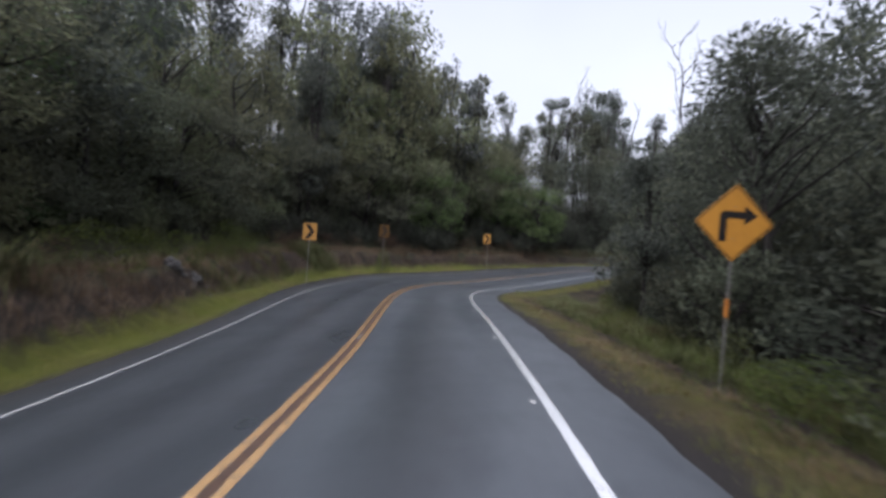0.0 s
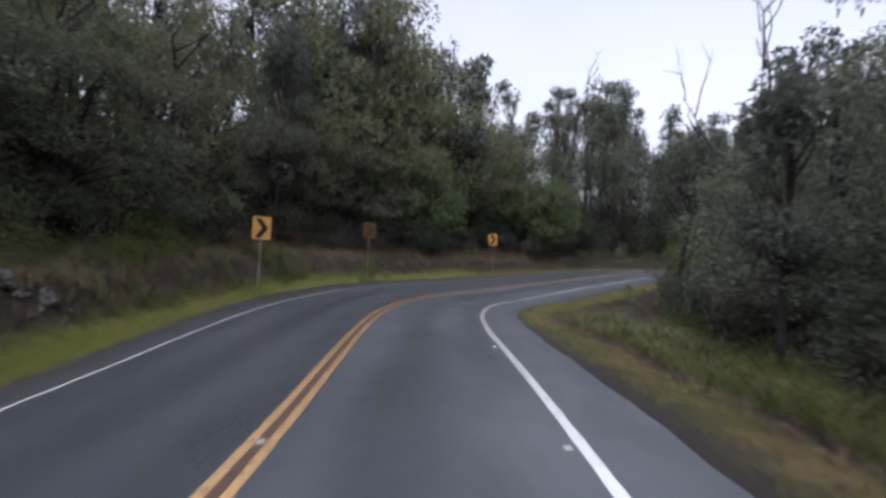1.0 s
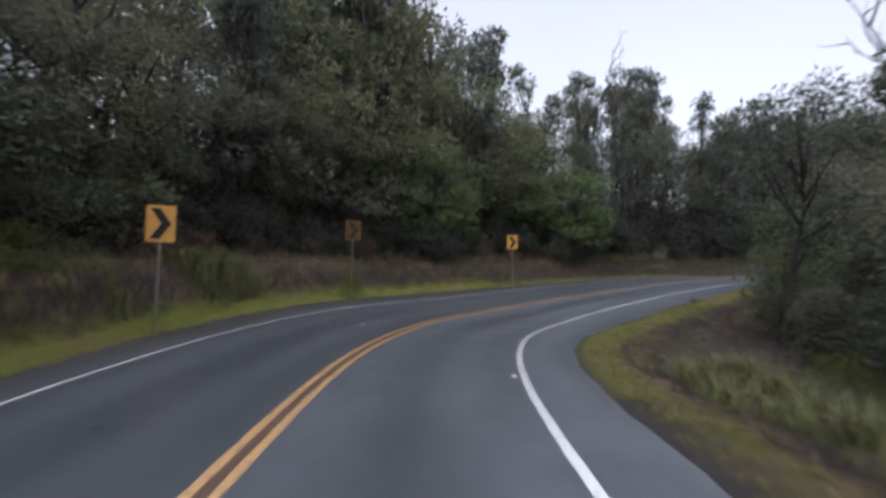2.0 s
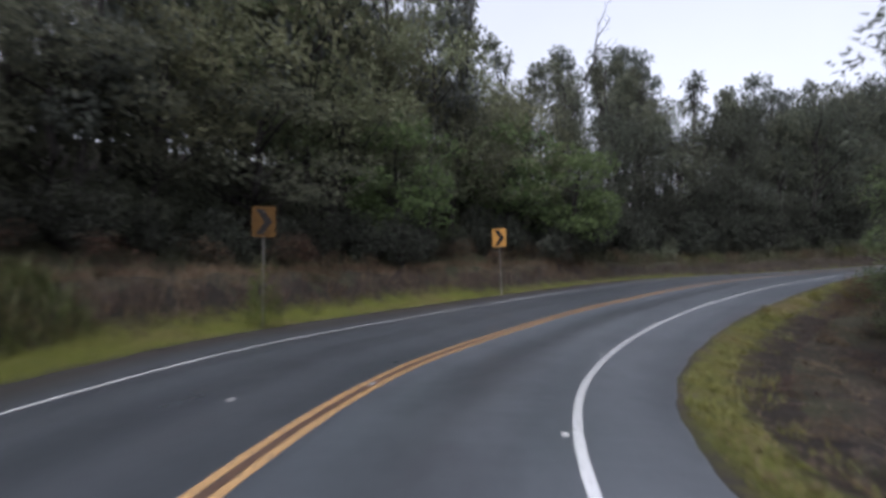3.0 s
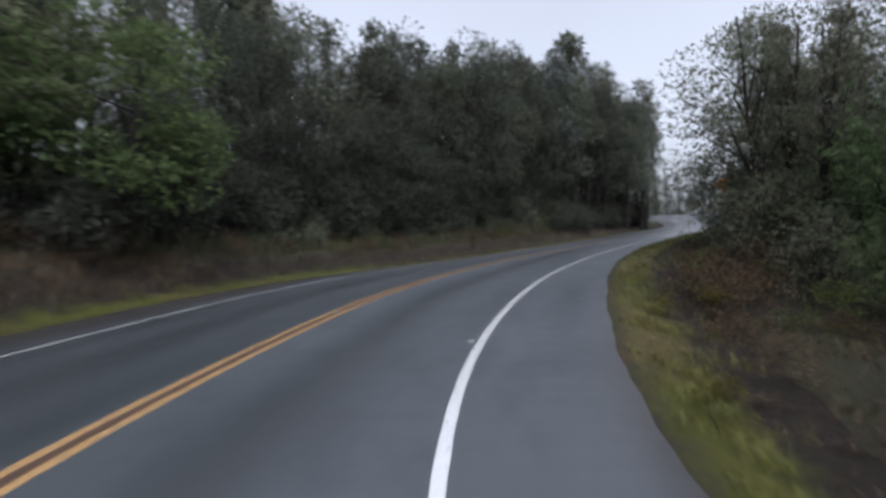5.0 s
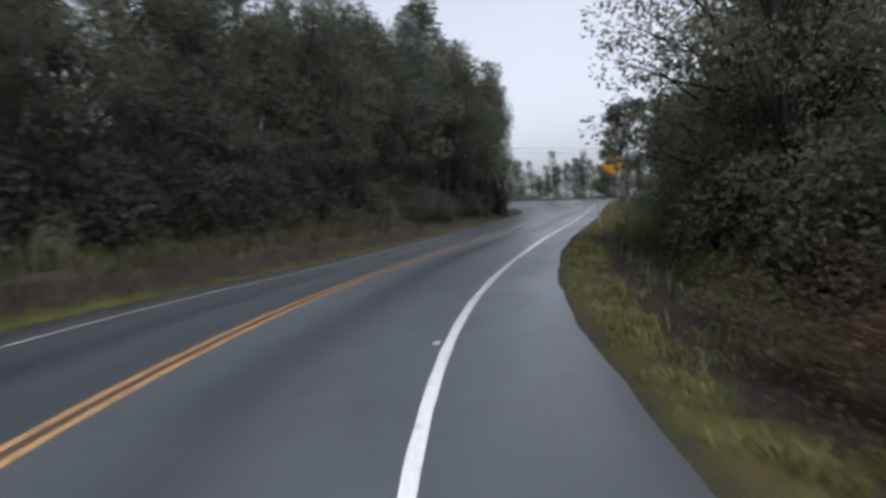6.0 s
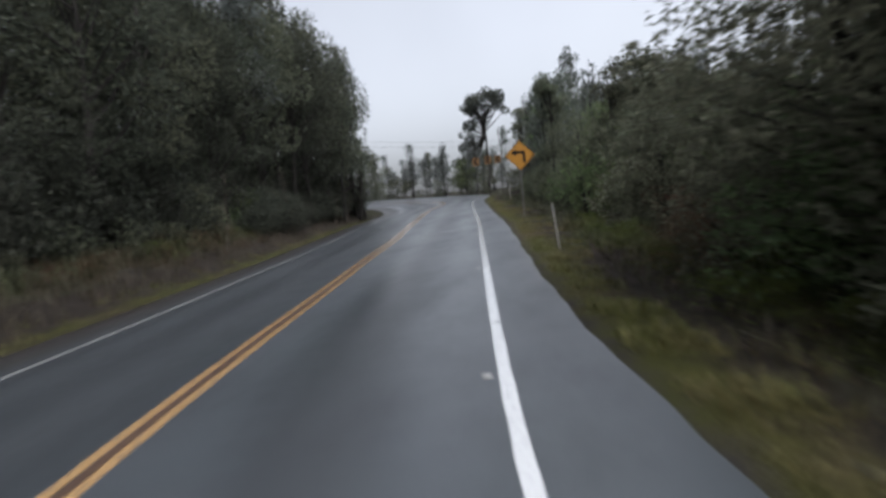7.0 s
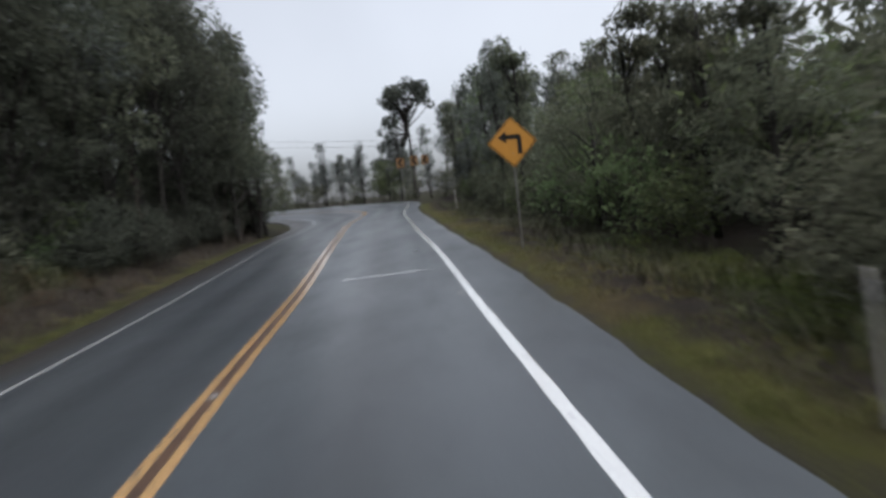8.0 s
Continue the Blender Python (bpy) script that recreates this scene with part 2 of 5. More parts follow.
SIGN_DULL = plain_material("weathered_sign_sheeting", (0.12, 0.062, 0.022), (0.2, 0.1, 0.03), 7, 0.6)
SIGN_MUDDY = plain_material("mud_stained_sign_sheeting", (0.04, 0.022, 0.008), (0.085, 0.046, 0.014), 6, 0.85, specular=0.08)
SIGN_FADED = plain_material("faded_sign_sheeting", (0.24, 0.12, 0.022), (0.33, 0.165, 0.032), 6, 0.5)
SIGN_BLACK = plain_material("black_sign_paint", (0.009, 0.0085, 0.008), (0.02, 0.018, 0.016), 12, 0.8, specular=0.1)
POST_WHITE = plain_material("grey_white_post", (0.2, 0.19, 0.17), (0.36, 0.35, 0.32), 12, 0.65)
ORANGE_TAPE = plain_material("orange_reflective_tape", (0.33, 0.13, 0.025), (0.45, 0.18, 0.035), 9, 0.45)
STAIN = plain_material("brown_dirt_stain", (0.035, 0.024, 0.02), (0.085, 0.048, 0.028), 9, 0.45)
MARKER = plain_material("ceramic_marker", (0.2, 0.2, 0.19), (0.33, 0.33, 0.32), 30, 0.45)
ROCK = plain_material("lava_rock", (0.02, 0.019, 0.018), (0.07, 0.066, 0.06), 9, 0.85, 0.0, 0.04)
PALE_ROCK = plain_material("pale_lava_rock", (0.022, 0.021, 0.02), (0.068, 0.065, 0.062), 5.0, 0.85, 0.0, 0.03)
LITTER = plain_material("pale_litter", (0.2, 0.2, 0.195), (0.36, 0.355, 0.345), 14, 0.5)
WIRE = plain_material("black_cable", (0.02, 0.02, 0.02), (0.04, 0.04, 0.04), 8, 0.6)

# ---- the road's line: curvature, grade and bank along it, every few metres from 6 m behind the start ----
KAPPA = [0, 0.0024, 0.0003, 0.0019, 0.0037, 0.0049, 0.0035, -0.0044, -0.0196, -0.0324, -0.0363, -0.0369, -0.0321, -0.0292,
         -0.0366, -0.0372, -0.0327, -0.0332, -0.0279, -0.0096, 0.0015, 0.003, -0.0081, 0.0093, 0.0043, -0.0043, -0.0024,
         0.0045, -0.0088, -0.0209, -0.0076, 0.0407, 0.1052, 0.1544]
GRADE = [-0.0384, -0.0297, -0.0133, -0.008, -0.0161, -0.022, 0.0377, 0.0805, 0.0599, 0.0481, 0.0491, 0.0549, 0.0519, 0.0583,
         0.0692]
BANK = [-0.0993, -0.0967, -0.068, -0.0108, 0.0363, 0.0131, -0.0186, -0.0701, -0.0756, -0.0931, -0.0922, -0.0929]
LEFT_LINE, RIGHT_LINE = -3.52, 3.05
STEP = 0.5
S = np.arange(-40.0, 150.0 + 1e-6, STEP)
ORIGIN = int(round(40.0 / STEP))


def summed(values):
    total = np.concatenate([[0], np.cumsum((values[1:] + values[:-1]) / 2 * STEP)])
    return total - total[ORIGIN]


KNOTS = -6.0 + 3.5 * np.arange(len(KAPPA))
curve_k = np.interp(S, KNOTS, KAPPA) * np.where(S > KNOTS[-1], np.clip(1 - (S - KNOTS[-1]) / 12, 0, 1), 1) * np.where(S < -6, 0, 1)
HEAD = summed(curve_k)
RX, RY = summed(-np.sin(HEAD)), summed(np.cos(HEAD))
RZ = summed(np.interp(S, -6.0 + 8.0 * np.arange(len(GRADE)), GRADE) * np.where(S > 112, np.clip(1 - (S - 112) / 20, 0, 1), 1))
RB = np.interp(S, -6.0 + 10.0 * np.arange(len(BANK)), BANK)
RB = np.convolve(np.pad(RB, 5, mode="edge"), np.ones(11) / 11, mode="valid")
LEFT_EDGE = -np.interp(S, [0, 15, 22, 30, 38, 46, 56, 75, 85], [4.45, 4.25, 4.5, 4.8, 5.1, 5.0, 5.0, 5.0, 5.2])
RIGHT_EDGE = np.interp(S, [0, 8, 20, 28, 34, 42, 50, 54, 58, 64, 70, 80], [3.9, 3.95, 4.05, 4.2, 4.5, 4.8, 4.82, 4.5, 4.1, 3.8, 3.95, 3.85])
RIGHT_EDGE = np.convolve(np.pad(RIGHT_EDGE, 6, mode="edge"), np.ones(13) / 13, mode="valid")
LEFT_EDGE = np.convolve(np.pad(LEFT_EDGE, 6, mode="edge"), np.ones(13) / 13, mode="valid")


def on_road(s, u, lift=0.0):
    """The point at distance s along the road, u metres to the right of its centre line."""
    x, y, z, h, b = (float(np.interp(s, S, a)) for a in (RX, RY, RZ, HEAD, RB))
    return Vector((x + u * math.cos(h), y + u * math.sin(h), z - u * b + lift))


def heading(s):
    return float(np.interp(s, S, HEAD))


def nearest(x, y):
    """For arrays of places: the road's index nearest to each, and the offset to its right."""
    x, y = np.atleast_1d(np.asarray(x, float)), np.atleast_1d(np.asarray(y, float))
    best = np.empty(len(x), int)
    for i in range(0, len(x), 4000):
        d = (x[i:i + 4000, None] - RX[None]) ** 2 + (y[i:i + 4000, None] - RY[None]) ** 2
        best[i:i + 4000] = d.argmin(1)
    side = (x - RX[best]) * np.cos(HEAD[best]) + (y - RY[best]) * np.sin(HEAD[best])
    dist = np.hypot(x - RX[best], y - RY[best])
    return best, np.where(side < 0, -dist, dist)


def smooth(a, lo, hi):
    f = np.clip((a - lo) / (hi - lo), 0, 1)
    return f * f * (3 - 2 * f)


def ground_height(x, y):
    x, y = np.asarray(x, float), np.asarray(y, float)
    j, u = nearest(x, y)
    a = np.abs(u)
    z = RZ[j] - np.clip(u, -5.5, 5.5) * RB[j]
    left = u < 0
    edge = np.where(left, -LEFT_EDGE[j], RIGHT_EDGE[j])
    z = z - 0.16 * (1 - smooth(a, edge - 0.9, edge + 0.1)) - 0.035
    cut = np.interp(S[j], [-10, 45, 60, 200], [1.0, 1.0, 0.5, 0.4])
    hill = np.interp(S[j], [-10, 50, 70, 120], [0.38, 0.38, 0.2, 0.12])
    bank = 1.25 * cut * smooth(a, edge + 0.75, edge + 2.3) + hill * np.clip(a - 8.5, 0, 17.5) + 0.1 * np.clip(a - 26, 0, 40) + 0.02 * np.clip(a - 66, 0, 400)
    fall = -0.28 * smooth(a, 4.6, 6.4) + 0.04 * np.clip(a - 6.5, 0, 60)
    z = z + np.where(left, bank, fall)
    rough = 0.13 * np.sin(x * 1.31 + 0.6 * y) * np.sin(y * 1.07 - 0.4 * x) + 0.06 * np.sin(2.9 * x + 1.3) * np.sin(2.6 * y)
    return z + rough * smooth(a, edge + 0.4, edge + 2.5)


def ground_at(x, y):
    return float(ground_height([x], [y])[0])


# ---- building helpers ----
def mesh_from(name, verts, faces, material, smooth_faces=False):
    me = bpy.data.meshes.new(name)
    me.from_pydata([tuple(v) for v in verts] if not isinstance(verts, np.ndarray) else verts.tolist(), [], faces if isinstance(faces, list) else faces.tolist())
    me.materials.append(material)
    if smooth_faces:
        me.polygons.foreach_set("use_smooth", [True] * len(me.polygons))
    me.update()
    return me


def part(name, bm, material, parent, label=""):
    me = bpy.data.meshes.new(name)
    bm.to_mesh(me)
    bm.free()
    me.materials.append(material)
    ob = new(name, me)
    ob.parent = parent
    if label:
        ob["label"] = label
    return ob


def part_mesh(name, me, parent, label=""):
    ob = new(name, me)
    ob.parent = parent
    if label:
        ob["label"] = label
    return ob


def slab(outline, depth, bevel=0.0):
    """A bmesh: an outline of (x, z) points in the plane y = 0, thickened to y = -depth."""
    bm = bmesh.new()
    front = [bm.verts.new((x, -depth, z)) for x, z in outline]
    back = [bm.verts.new((x, 0, z)) for x, z in outline]
    bm.faces.new(front)
    bm.faces.new(back[::-1])
    for i in range(len(outline)):
        k = (i + 1) % len(outline)
        bm.faces.new((front[k], front[i], back[i], back[k]))
    bmesh.ops.recalc_face_normals(bm, faces=bm.faces)
    if bevel:
        rim = [e for e in bm.edges if all(abs(v.co.y + depth) < 1e-6 for v in e.verts)]
        bmesh.ops.bevel(bm, geom=rim, offset=bevel, segments=1, affect="EDGES")
    return bm


def rounded(corners, radius, steps=4):
    """A closed outline with its corners rounded."""
    out = []
    for i, c in enumerate(corners):
        c = Vector(c)
        a, b = Vector(corners[i - 1]) - c, Vector(corners[(i + 1) % len(corners)]) - c
        half = a.angle(b) / 2
        cut = radius / math.tan(half)
        p, q = c + a.normalized() * cut, c + b.normalized() * cut
        for k in range(steps + 1):
            f = k / steps
            out.append(tuple((p * (1 - f) + c * f) * (1 - f) + (c * (1 - f) + q * f) * f))
    return out


def tube(rings, sides=6, cap=True):
    """Verts and faces of a tube through (centre, radius) rings."""
    verts, faces = [], []
    for i, (c, r) in enumerate(rings):
        ahead = Vector(rings[min(i + 1, len(rings) - 1)][0]) - Vector(rings[max(i - 1, 0)][0])
        turn = ahead.to_track_quat("Z", "Y").to_matrix()
        for k in range(sides):
            w = 2 * math.pi * k / sides
            verts.append(Vector(c) + turn @ Vector((r * math.cos(w), r * math.sin(w), 0)))
    for i in range(len(rings) - 1):
        for k in range(sides):
            a, b = i * sides + k, i * sides + (k + 1) % sides
            faces.append((a, b, b + sides, a + sides))
    if cap:
        faces.append(tuple(range(sides))[::-1])
        faces.append(tuple(range((len(rings) - 1) * sides, len(rings) * sides)))
    return verts, faces


def joined(pieces):
    verts, faces = [], []
    for v, f in pieces:
        off = len(verts)
        verts += v
        faces += [tuple(i + off for i in face) for face in f]
    return verts, faces


def strip_mesh(name, s_values, offsets, material, lift, thick=0.0, uv=False):
    """A ribbon along the road; offsets gives for each s the cross offsets."""
    verts, faces, coords = [], [], []
    cols = len(offsets(s_values[0]))
    for s in s_values:
        for u in offsets(s):
            verts.append(on_road(s, u, lift))
            coords.append((s, u))
    rows = len(s_values)
    for i in range(rows - 1):
        for k in range(cols - 1):
            a = i * cols + k
            faces.append((a, a + 1, a + cols + 1, a + cols))
    if thick:
        base = len(verts)
        for i in range(rows):
            for k in (0, cols - 1):
                p = verts[i * cols + k]
                verts.append(p - Vector((0, 0, thick)))
                coords.append(coords[i * cols + k])
        for i in range(rows - 1):
            a, b = i * cols, (i + 1) * cols
            faces.append((a, b, base + 2 * (i + 1), base + 2 * i))
            a, b = a + cols - 1, b + cols - 1
            faces.append((b, a, base + 2 * i + 1, base + 2 * (i + 1) + 1))
    me = mesh_from(name, verts, faces, material)
    if uv:
        layer = me.uv_layers.new(name="road")
        for loop in me.loops:
            layer.data[loop.index].uv = coords[loop.vertex_index]
    return me


# ---- ground, road and markings ----
def grid_axis(lo, hi, step):
    core = list(np.arange(lo, hi, step))
    out, d = [], step
    while d < 3200:
        d *= 1.45
        out.append(d)
    return np.array([lo - d for d in out[::-1]] + core + [hi + d for d in out])


GRID_X, GRID_Y = grid_axis(-34, 112, 0.8), grid_axis(-14, 126, 0.8)
GRID_Z = ground_height(*(g.ravel() for g in np.meshgrid(GRID_X, GRID_Y))).reshape(len(GRID_Y), len(GRID_X))


def surface_height(x, y):
    """Height of the ground sheet itself, between its grid points."""
    i = np.clip(np.searchsorted(GRID_X, x) - 1, 0, len(GRID_X) - 2)
    j = np.clip(np.searchsorted(GRID_Y, y) - 1, 0, len(GRID_Y) - 2)
    f, g = (x - GRID_X[i]) / (GRID_X[i + 1] - GRID_X[i]), (y - GRID_Y[j]) / (GRID_Y[j + 1] - GRID_Y[j])
    near_row = GRID_Z[j, i] * (1 - f) + GRID_Z[j, i + 1] * f
    far_row = GRID_Z[j + 1, i] * (1 - f) + GRID_Z[j + 1, i + 1] * f
    return near_row * (1 - g) + far_row * g


def build_ground():
    gx, gy = np.meshgrid(GRID_X, GRID_Y)
    verts = np.stack([gx.ravel(), gy.ravel(), GRID_Z.ravel()], 1)
    nx, ny = len(GRID_X), len(GRID_Y)
    a = (np.arange(ny - 1)[:, None] * nx + np.arange(nx - 1)[None]).ravel()
    faces = np.stack([a, a + 1, a + nx + 1, a + nx], 1)
    ob = new("ground", mesh_from("ground", verts, faces, GROUND, True))
    tagged(ob, "dark damp soil with brown leaf litter and moss", "ground", kind="structure")


def build_road():
    def across(s):
        lo, hi = float(np.interp(s, S, LEFT_EDGE)), float(np.interp(s, S, RIGHT_EDGE))
        lo += 0.035 * math.sin(1.7 * s) + 0.025 * math.sin(4.3 * s + 1)
        hi += 0.018 * math.sin(1.9 * s + 2) + 0.012 * math.sin(4.7 * s)
        return [lo, -3.0, -1.5, 0.0, 1.5, 3.0, hi]
    s_values = np.arange(-34, 140.01, 0.5)
    ob = new("road", strip_mesh("road", s_values, across, ASPHALT, 0.0, 0.2, True))
    tagged(ob, "wet dark grey asphalt two-lane road with worn wheel tracks", "road", kind="structure")
    fine = np.arange(-30, 130.01, 0.25)

    def line(name, centre, width, material, label):
        def edges(s):
            wob = 0.006 * math.sin(0.7 * s + centre) + 0.002 * math.sin(7.7 * s)
            half = width / 2 + 0.003 * math.sin(5.3 * s + 2 * centre)
            return [centre - half + wob, centre + half + wob]
        ob = new(name, strip_mesh(name, fine, edges, material, 0.005, 0.004))
        tagged(ob, label, "road marking", kind="structure")
    line("yellow_line", -0.112, 0.105, YELLOW_PAINT, "worn yellow painted centre line on wet asphalt")
    line("yellow_line", 0.112, 0.105, YELLOW_PAINT, "worn yellow painted centre line on wet asphalt")
    line("paint_stain", 0.0, 0.11, STAIN, "brown dirt stain between the two yellow lines")
    line("white_line", LEFT_LINE, 0.066, WHITE_PAINT, "thin worn white edge line on wet asphalt")
    line("white_line", RIGHT_LINE, 0.115, WHITE_PAINT, "broad white edge line on wet asphalt")
    seam = []
    for k in range(13):
        u = 0.85 + 1.9 * k / 12
        p = on_road(75.6 - 0.45 * (u - 0.85), u, 0.005)
        seam.append((p, 0.035 + 0.012 * math.sin(9 * u)))
    verts, faces = [], []
    away = Vector((-math.sin(heading(75)), math.cos(heading(75)), 0.06))
    for p, w in seam:
        verts += [p - away * w, p + away * w]
    faces = [(2 * k, 2 * k + 2, 2 * k + 3, 2 * k + 1) for k in range(12)]
    tagged(new("pavement_seam", mesh_from("pavement_seam", verts, faces, WHITE_PAINT)), "pale worn seam line across one lane of asphalt", "road marking", kind="structure")


def build_markers():
    def marker():
        bm = bmesh.new()
        bmesh.ops.create_cube(bm, size=1.0, matrix=Matrix.Diagonal((0.095, 0.095, 0.014, 1)) @ Matrix.Translation((0, 0, 0.5)))
        for v in bm.verts:
            if v.co.z > 0.007:
                v.co.x *= 0.55
                v.co.y *= 0.7
        bmesh.ops.bevel(bm, geom=list(bm.edges), offset=0.004, segments=1, affect="EDGES")
        me = bpy.data.meshes.new("road_marker")
        bm.to_mesh(me)
        bm.free()
        me.materials.append(MARKER)
        return me
    me = marker()
    places = [(s, 2.90) for s in (6.9, 12.0, 17.8, 23.5, 29.1, 36.4, 42.5, 48.2, 54.0, 60.0, 65.6, 72.0, 77.9, 83.8)]
    places += [(29.4, -1.38)] + [(s, 0.0) for s in (12.4, 30.9, 50.2, 69.5, 88.4)]
    for s, u in places:
        ob = new("road_marker", me)
        ob.matrix_world = Matrix.Translation(on_road(s, u, 0.0)) @ pose(0, 0, 0, 0, 0, math.degrees(heading(s)))
        tagged(ob, "small pale raised road marker stuck on asphalt", "road marker", "raised markers along the lines")


build_ground()
build_road()
build_markers()


# ---- signs and posts ----
def post_rings(height):
    """A steel U-channel post as a bmesh, its foot 0.4 m in the ground."""
    section = [(-0.02, 0), (-0.02, 0.004), (-0.012, 0.004), (-0.009, 0.021), (0.009, 0.021), (0.012, 0.004), (0.02, 0.004), (0.02, 0), (0.008, 0), (0.006, 0.017), (-0.006, 0.017), (-0.008, 0)]
    bm = bmesh.new()
    low = [bm.verts.new((x, y, -0.4)) for x, y in section]
    top = [bm.verts.new((x, y, height)) for x, y in section]
    for i in range(len(section)):
        k = (i + 1) % len(section)
        bm.faces.new((low[i], low[k], top[k], top[i]))
    bm.faces.new(top)
    bm.faces.new(low[::-1])
    bmesh.ops.recalc_face_normals(bm, faces=bm.faces)
    return bm


def bolts(thing, places):
    for x, z in places:
        bm = bmesh.new()
        bmesh.ops.create_cone(bm, cap_ends=True, segments=6, radius1=0.011, radius2=0.009, depth=0.01, matrix=Matrix.Translation((x, -0.012, z)) @ pose(0, 0, 0, 90))
        part("bolt", bm, STEEL, thing)


def chevron_sign(centre, facing, lean=0.0, width=0.62, height=0.78, dull=False, flip=False):
    """A chevron board on a post; centre of the board, and the yaw from which its face is seen square on."""
    foot = Vector((centre[0], centre[1], ground_at(centre[0], centre[1])))
    thing = new("chevron_sign")
    rise = centre[2] - foot.z
    thing.matrix_world = Matrix.Translation(foot) @ pose(0, 0, 0, 0, lean, facing)
    board = part("board", slab(rounded([(-width / 2, rise - height / 2), (width / 2, rise - height / 2), (width / 2, rise + height / 2), (-width / 2, rise + height / 2)], 0.04), 0.006, 0.001), SIGN_YELLOW if not dull else SIGN_DULL if dull is True else dull, thing)
    d = -1 if flip else 1
    w, h = width, height
    arrow = [(-0.36 * w * d, 0.42 * h), (-0.02 * w * d, 0.42 * h), (0.36 * w * d, 0.0), (-0.02 * w * d, -0.42 * h), (-0.36 * w * d, -0.42 * h), (0.02 * w * d, 0.0)]
    ob = part("chevron", slab([(x, z + rise) for x, z in arrow], 0.002), SIGN_BLACK, board, "black painted chevron")
    ob.location.y = -0.0065
    part("post", post_rings(rise + height / 2 - 0.08), STEEL, thing, "thin galvanised steel post")
    bolts(thing, [(0, rise + 0.26), (0, rise - 0.26)])
    tagged(thing, ("weathered dull" if dull in (True, SIGN_MUDDY) else "slightly faded") + " yellow chevron sign on a steel post in grass", "road sign", "chevron signs round the bends")
    return thing


def turn_sign(centre, foot_z, facing, lean, side, direction, tape):
    """A diamond warning sign with a right-angled arrow; direction 1 turns right, -1 left."""
    thing = new("turn_warning_sign")
    foot = Vector((centre[0], centre[1], foot_z))
    thing.matrix_world = Matrix.Translation(foot) @ pose(0, 0, 0, 0, lean, facing)
    rise = centre[2] - foot_z
    half = side * math.sqrt(0.5)

    def diamond(r, radius):
        return [(x, z + rise) for x, z in rounded([(0, -r), (r, 0), (0, r), (-r, 0)], radius)]
    board = part("board", slab(diamond(half, 0.045), 0.006, 0.001), SIGN_YELLOW, thing)
    rim = bmesh.new()
    outer, inner = diamond(half - 0.022, 0.035), diamond(half - 0.044, 0.028)
    a = [rim.verts.new((x, -0.0075, z)) for x, z in outer]
    b = [rim.verts.new((x, -0.0075, z)) for x, z in inner]
    for i in range(len(a)):
        k = (i + 1) % len(a)
        rim.faces.new((a[i], a[k], b[k], b[i]))
    part("border", rim, SIGN_BLACK, board, "black border line")
    d, u = direction, side / 0.762
    arrow = [(-0.20, -0.26), (-0.10, -0.26), (-0.10, 0.06), (0.13, 0.06), (0.13, -0.02), (0.31, 0.11), (0.13, 0.24), (0.13, 0.16), (-0.15, 0.16), (-0.20, 0.11)]
    ob = part("arrow", slab([(x * u * d, z * u + rise) for x, z in (arrow if d > 0 else arrow[::-1])], 0.002), SIGN_BLACK, board, "black right-angled arrow")
    ob.location.y = -0.0065
    post = part("post", post_rings(rise + half - 0.15), STEEL, thing, "thin galvanised steel post")
    if tape:
        bm = bmesh.new()
        bmesh.ops.create_cube(bm, size=1.0, matrix=Matrix.Translation((0, 0.012, tape)) @ Matrix.Diagonal((0.048, 0.036, 0.26, 1)))
        bmesh.ops.bevel(bm, geom=list(bm.edges), offset=0.006, segments=1, affect="EDGES")
        part("reflector_strip", bm, ORANGE_TAPE, post, "orange reflective strip")
    bolts(thing, [(0, rise + 0.22), (0, rise - 0.22)])
    tagged(thing, "yellow diamond sign with black %s-turn arrow on steel post" % ("right" if d > 0 else "left"), "road sign", "diamond warning signs")


turn_sign((5.54, 7.89, 2.43), -0.04, 0, 1.2, 0.762, 1, 1.3)
turn_sign((35.76, 51.48, 3.89), ground_at(35.76, 51.48), -70, 0.5, 0.72, -1, 0)
chevron_sign((-4.95, 26.25, 1.96), 5, 1.0, dull=SIGN_FADED)
chevron_sign((-2.8, 36.8, 2.26), -5, 0, dull=SIGN_MUDDY)
chevron_sign((4.48, 46.6, 2.2), -25, -3.0, dull=SIGN_FADED)
chevron_sign((68.1, 64.1, 6.7), -72, 0, flip=True, dull=True)
chevron_sign((70.0, 63.5, 6.9), -72, 0, flip=True, dull=True)
chevron_sign((71.6, 63.0, 7.0), -72, 0, flip=True, dull=True)


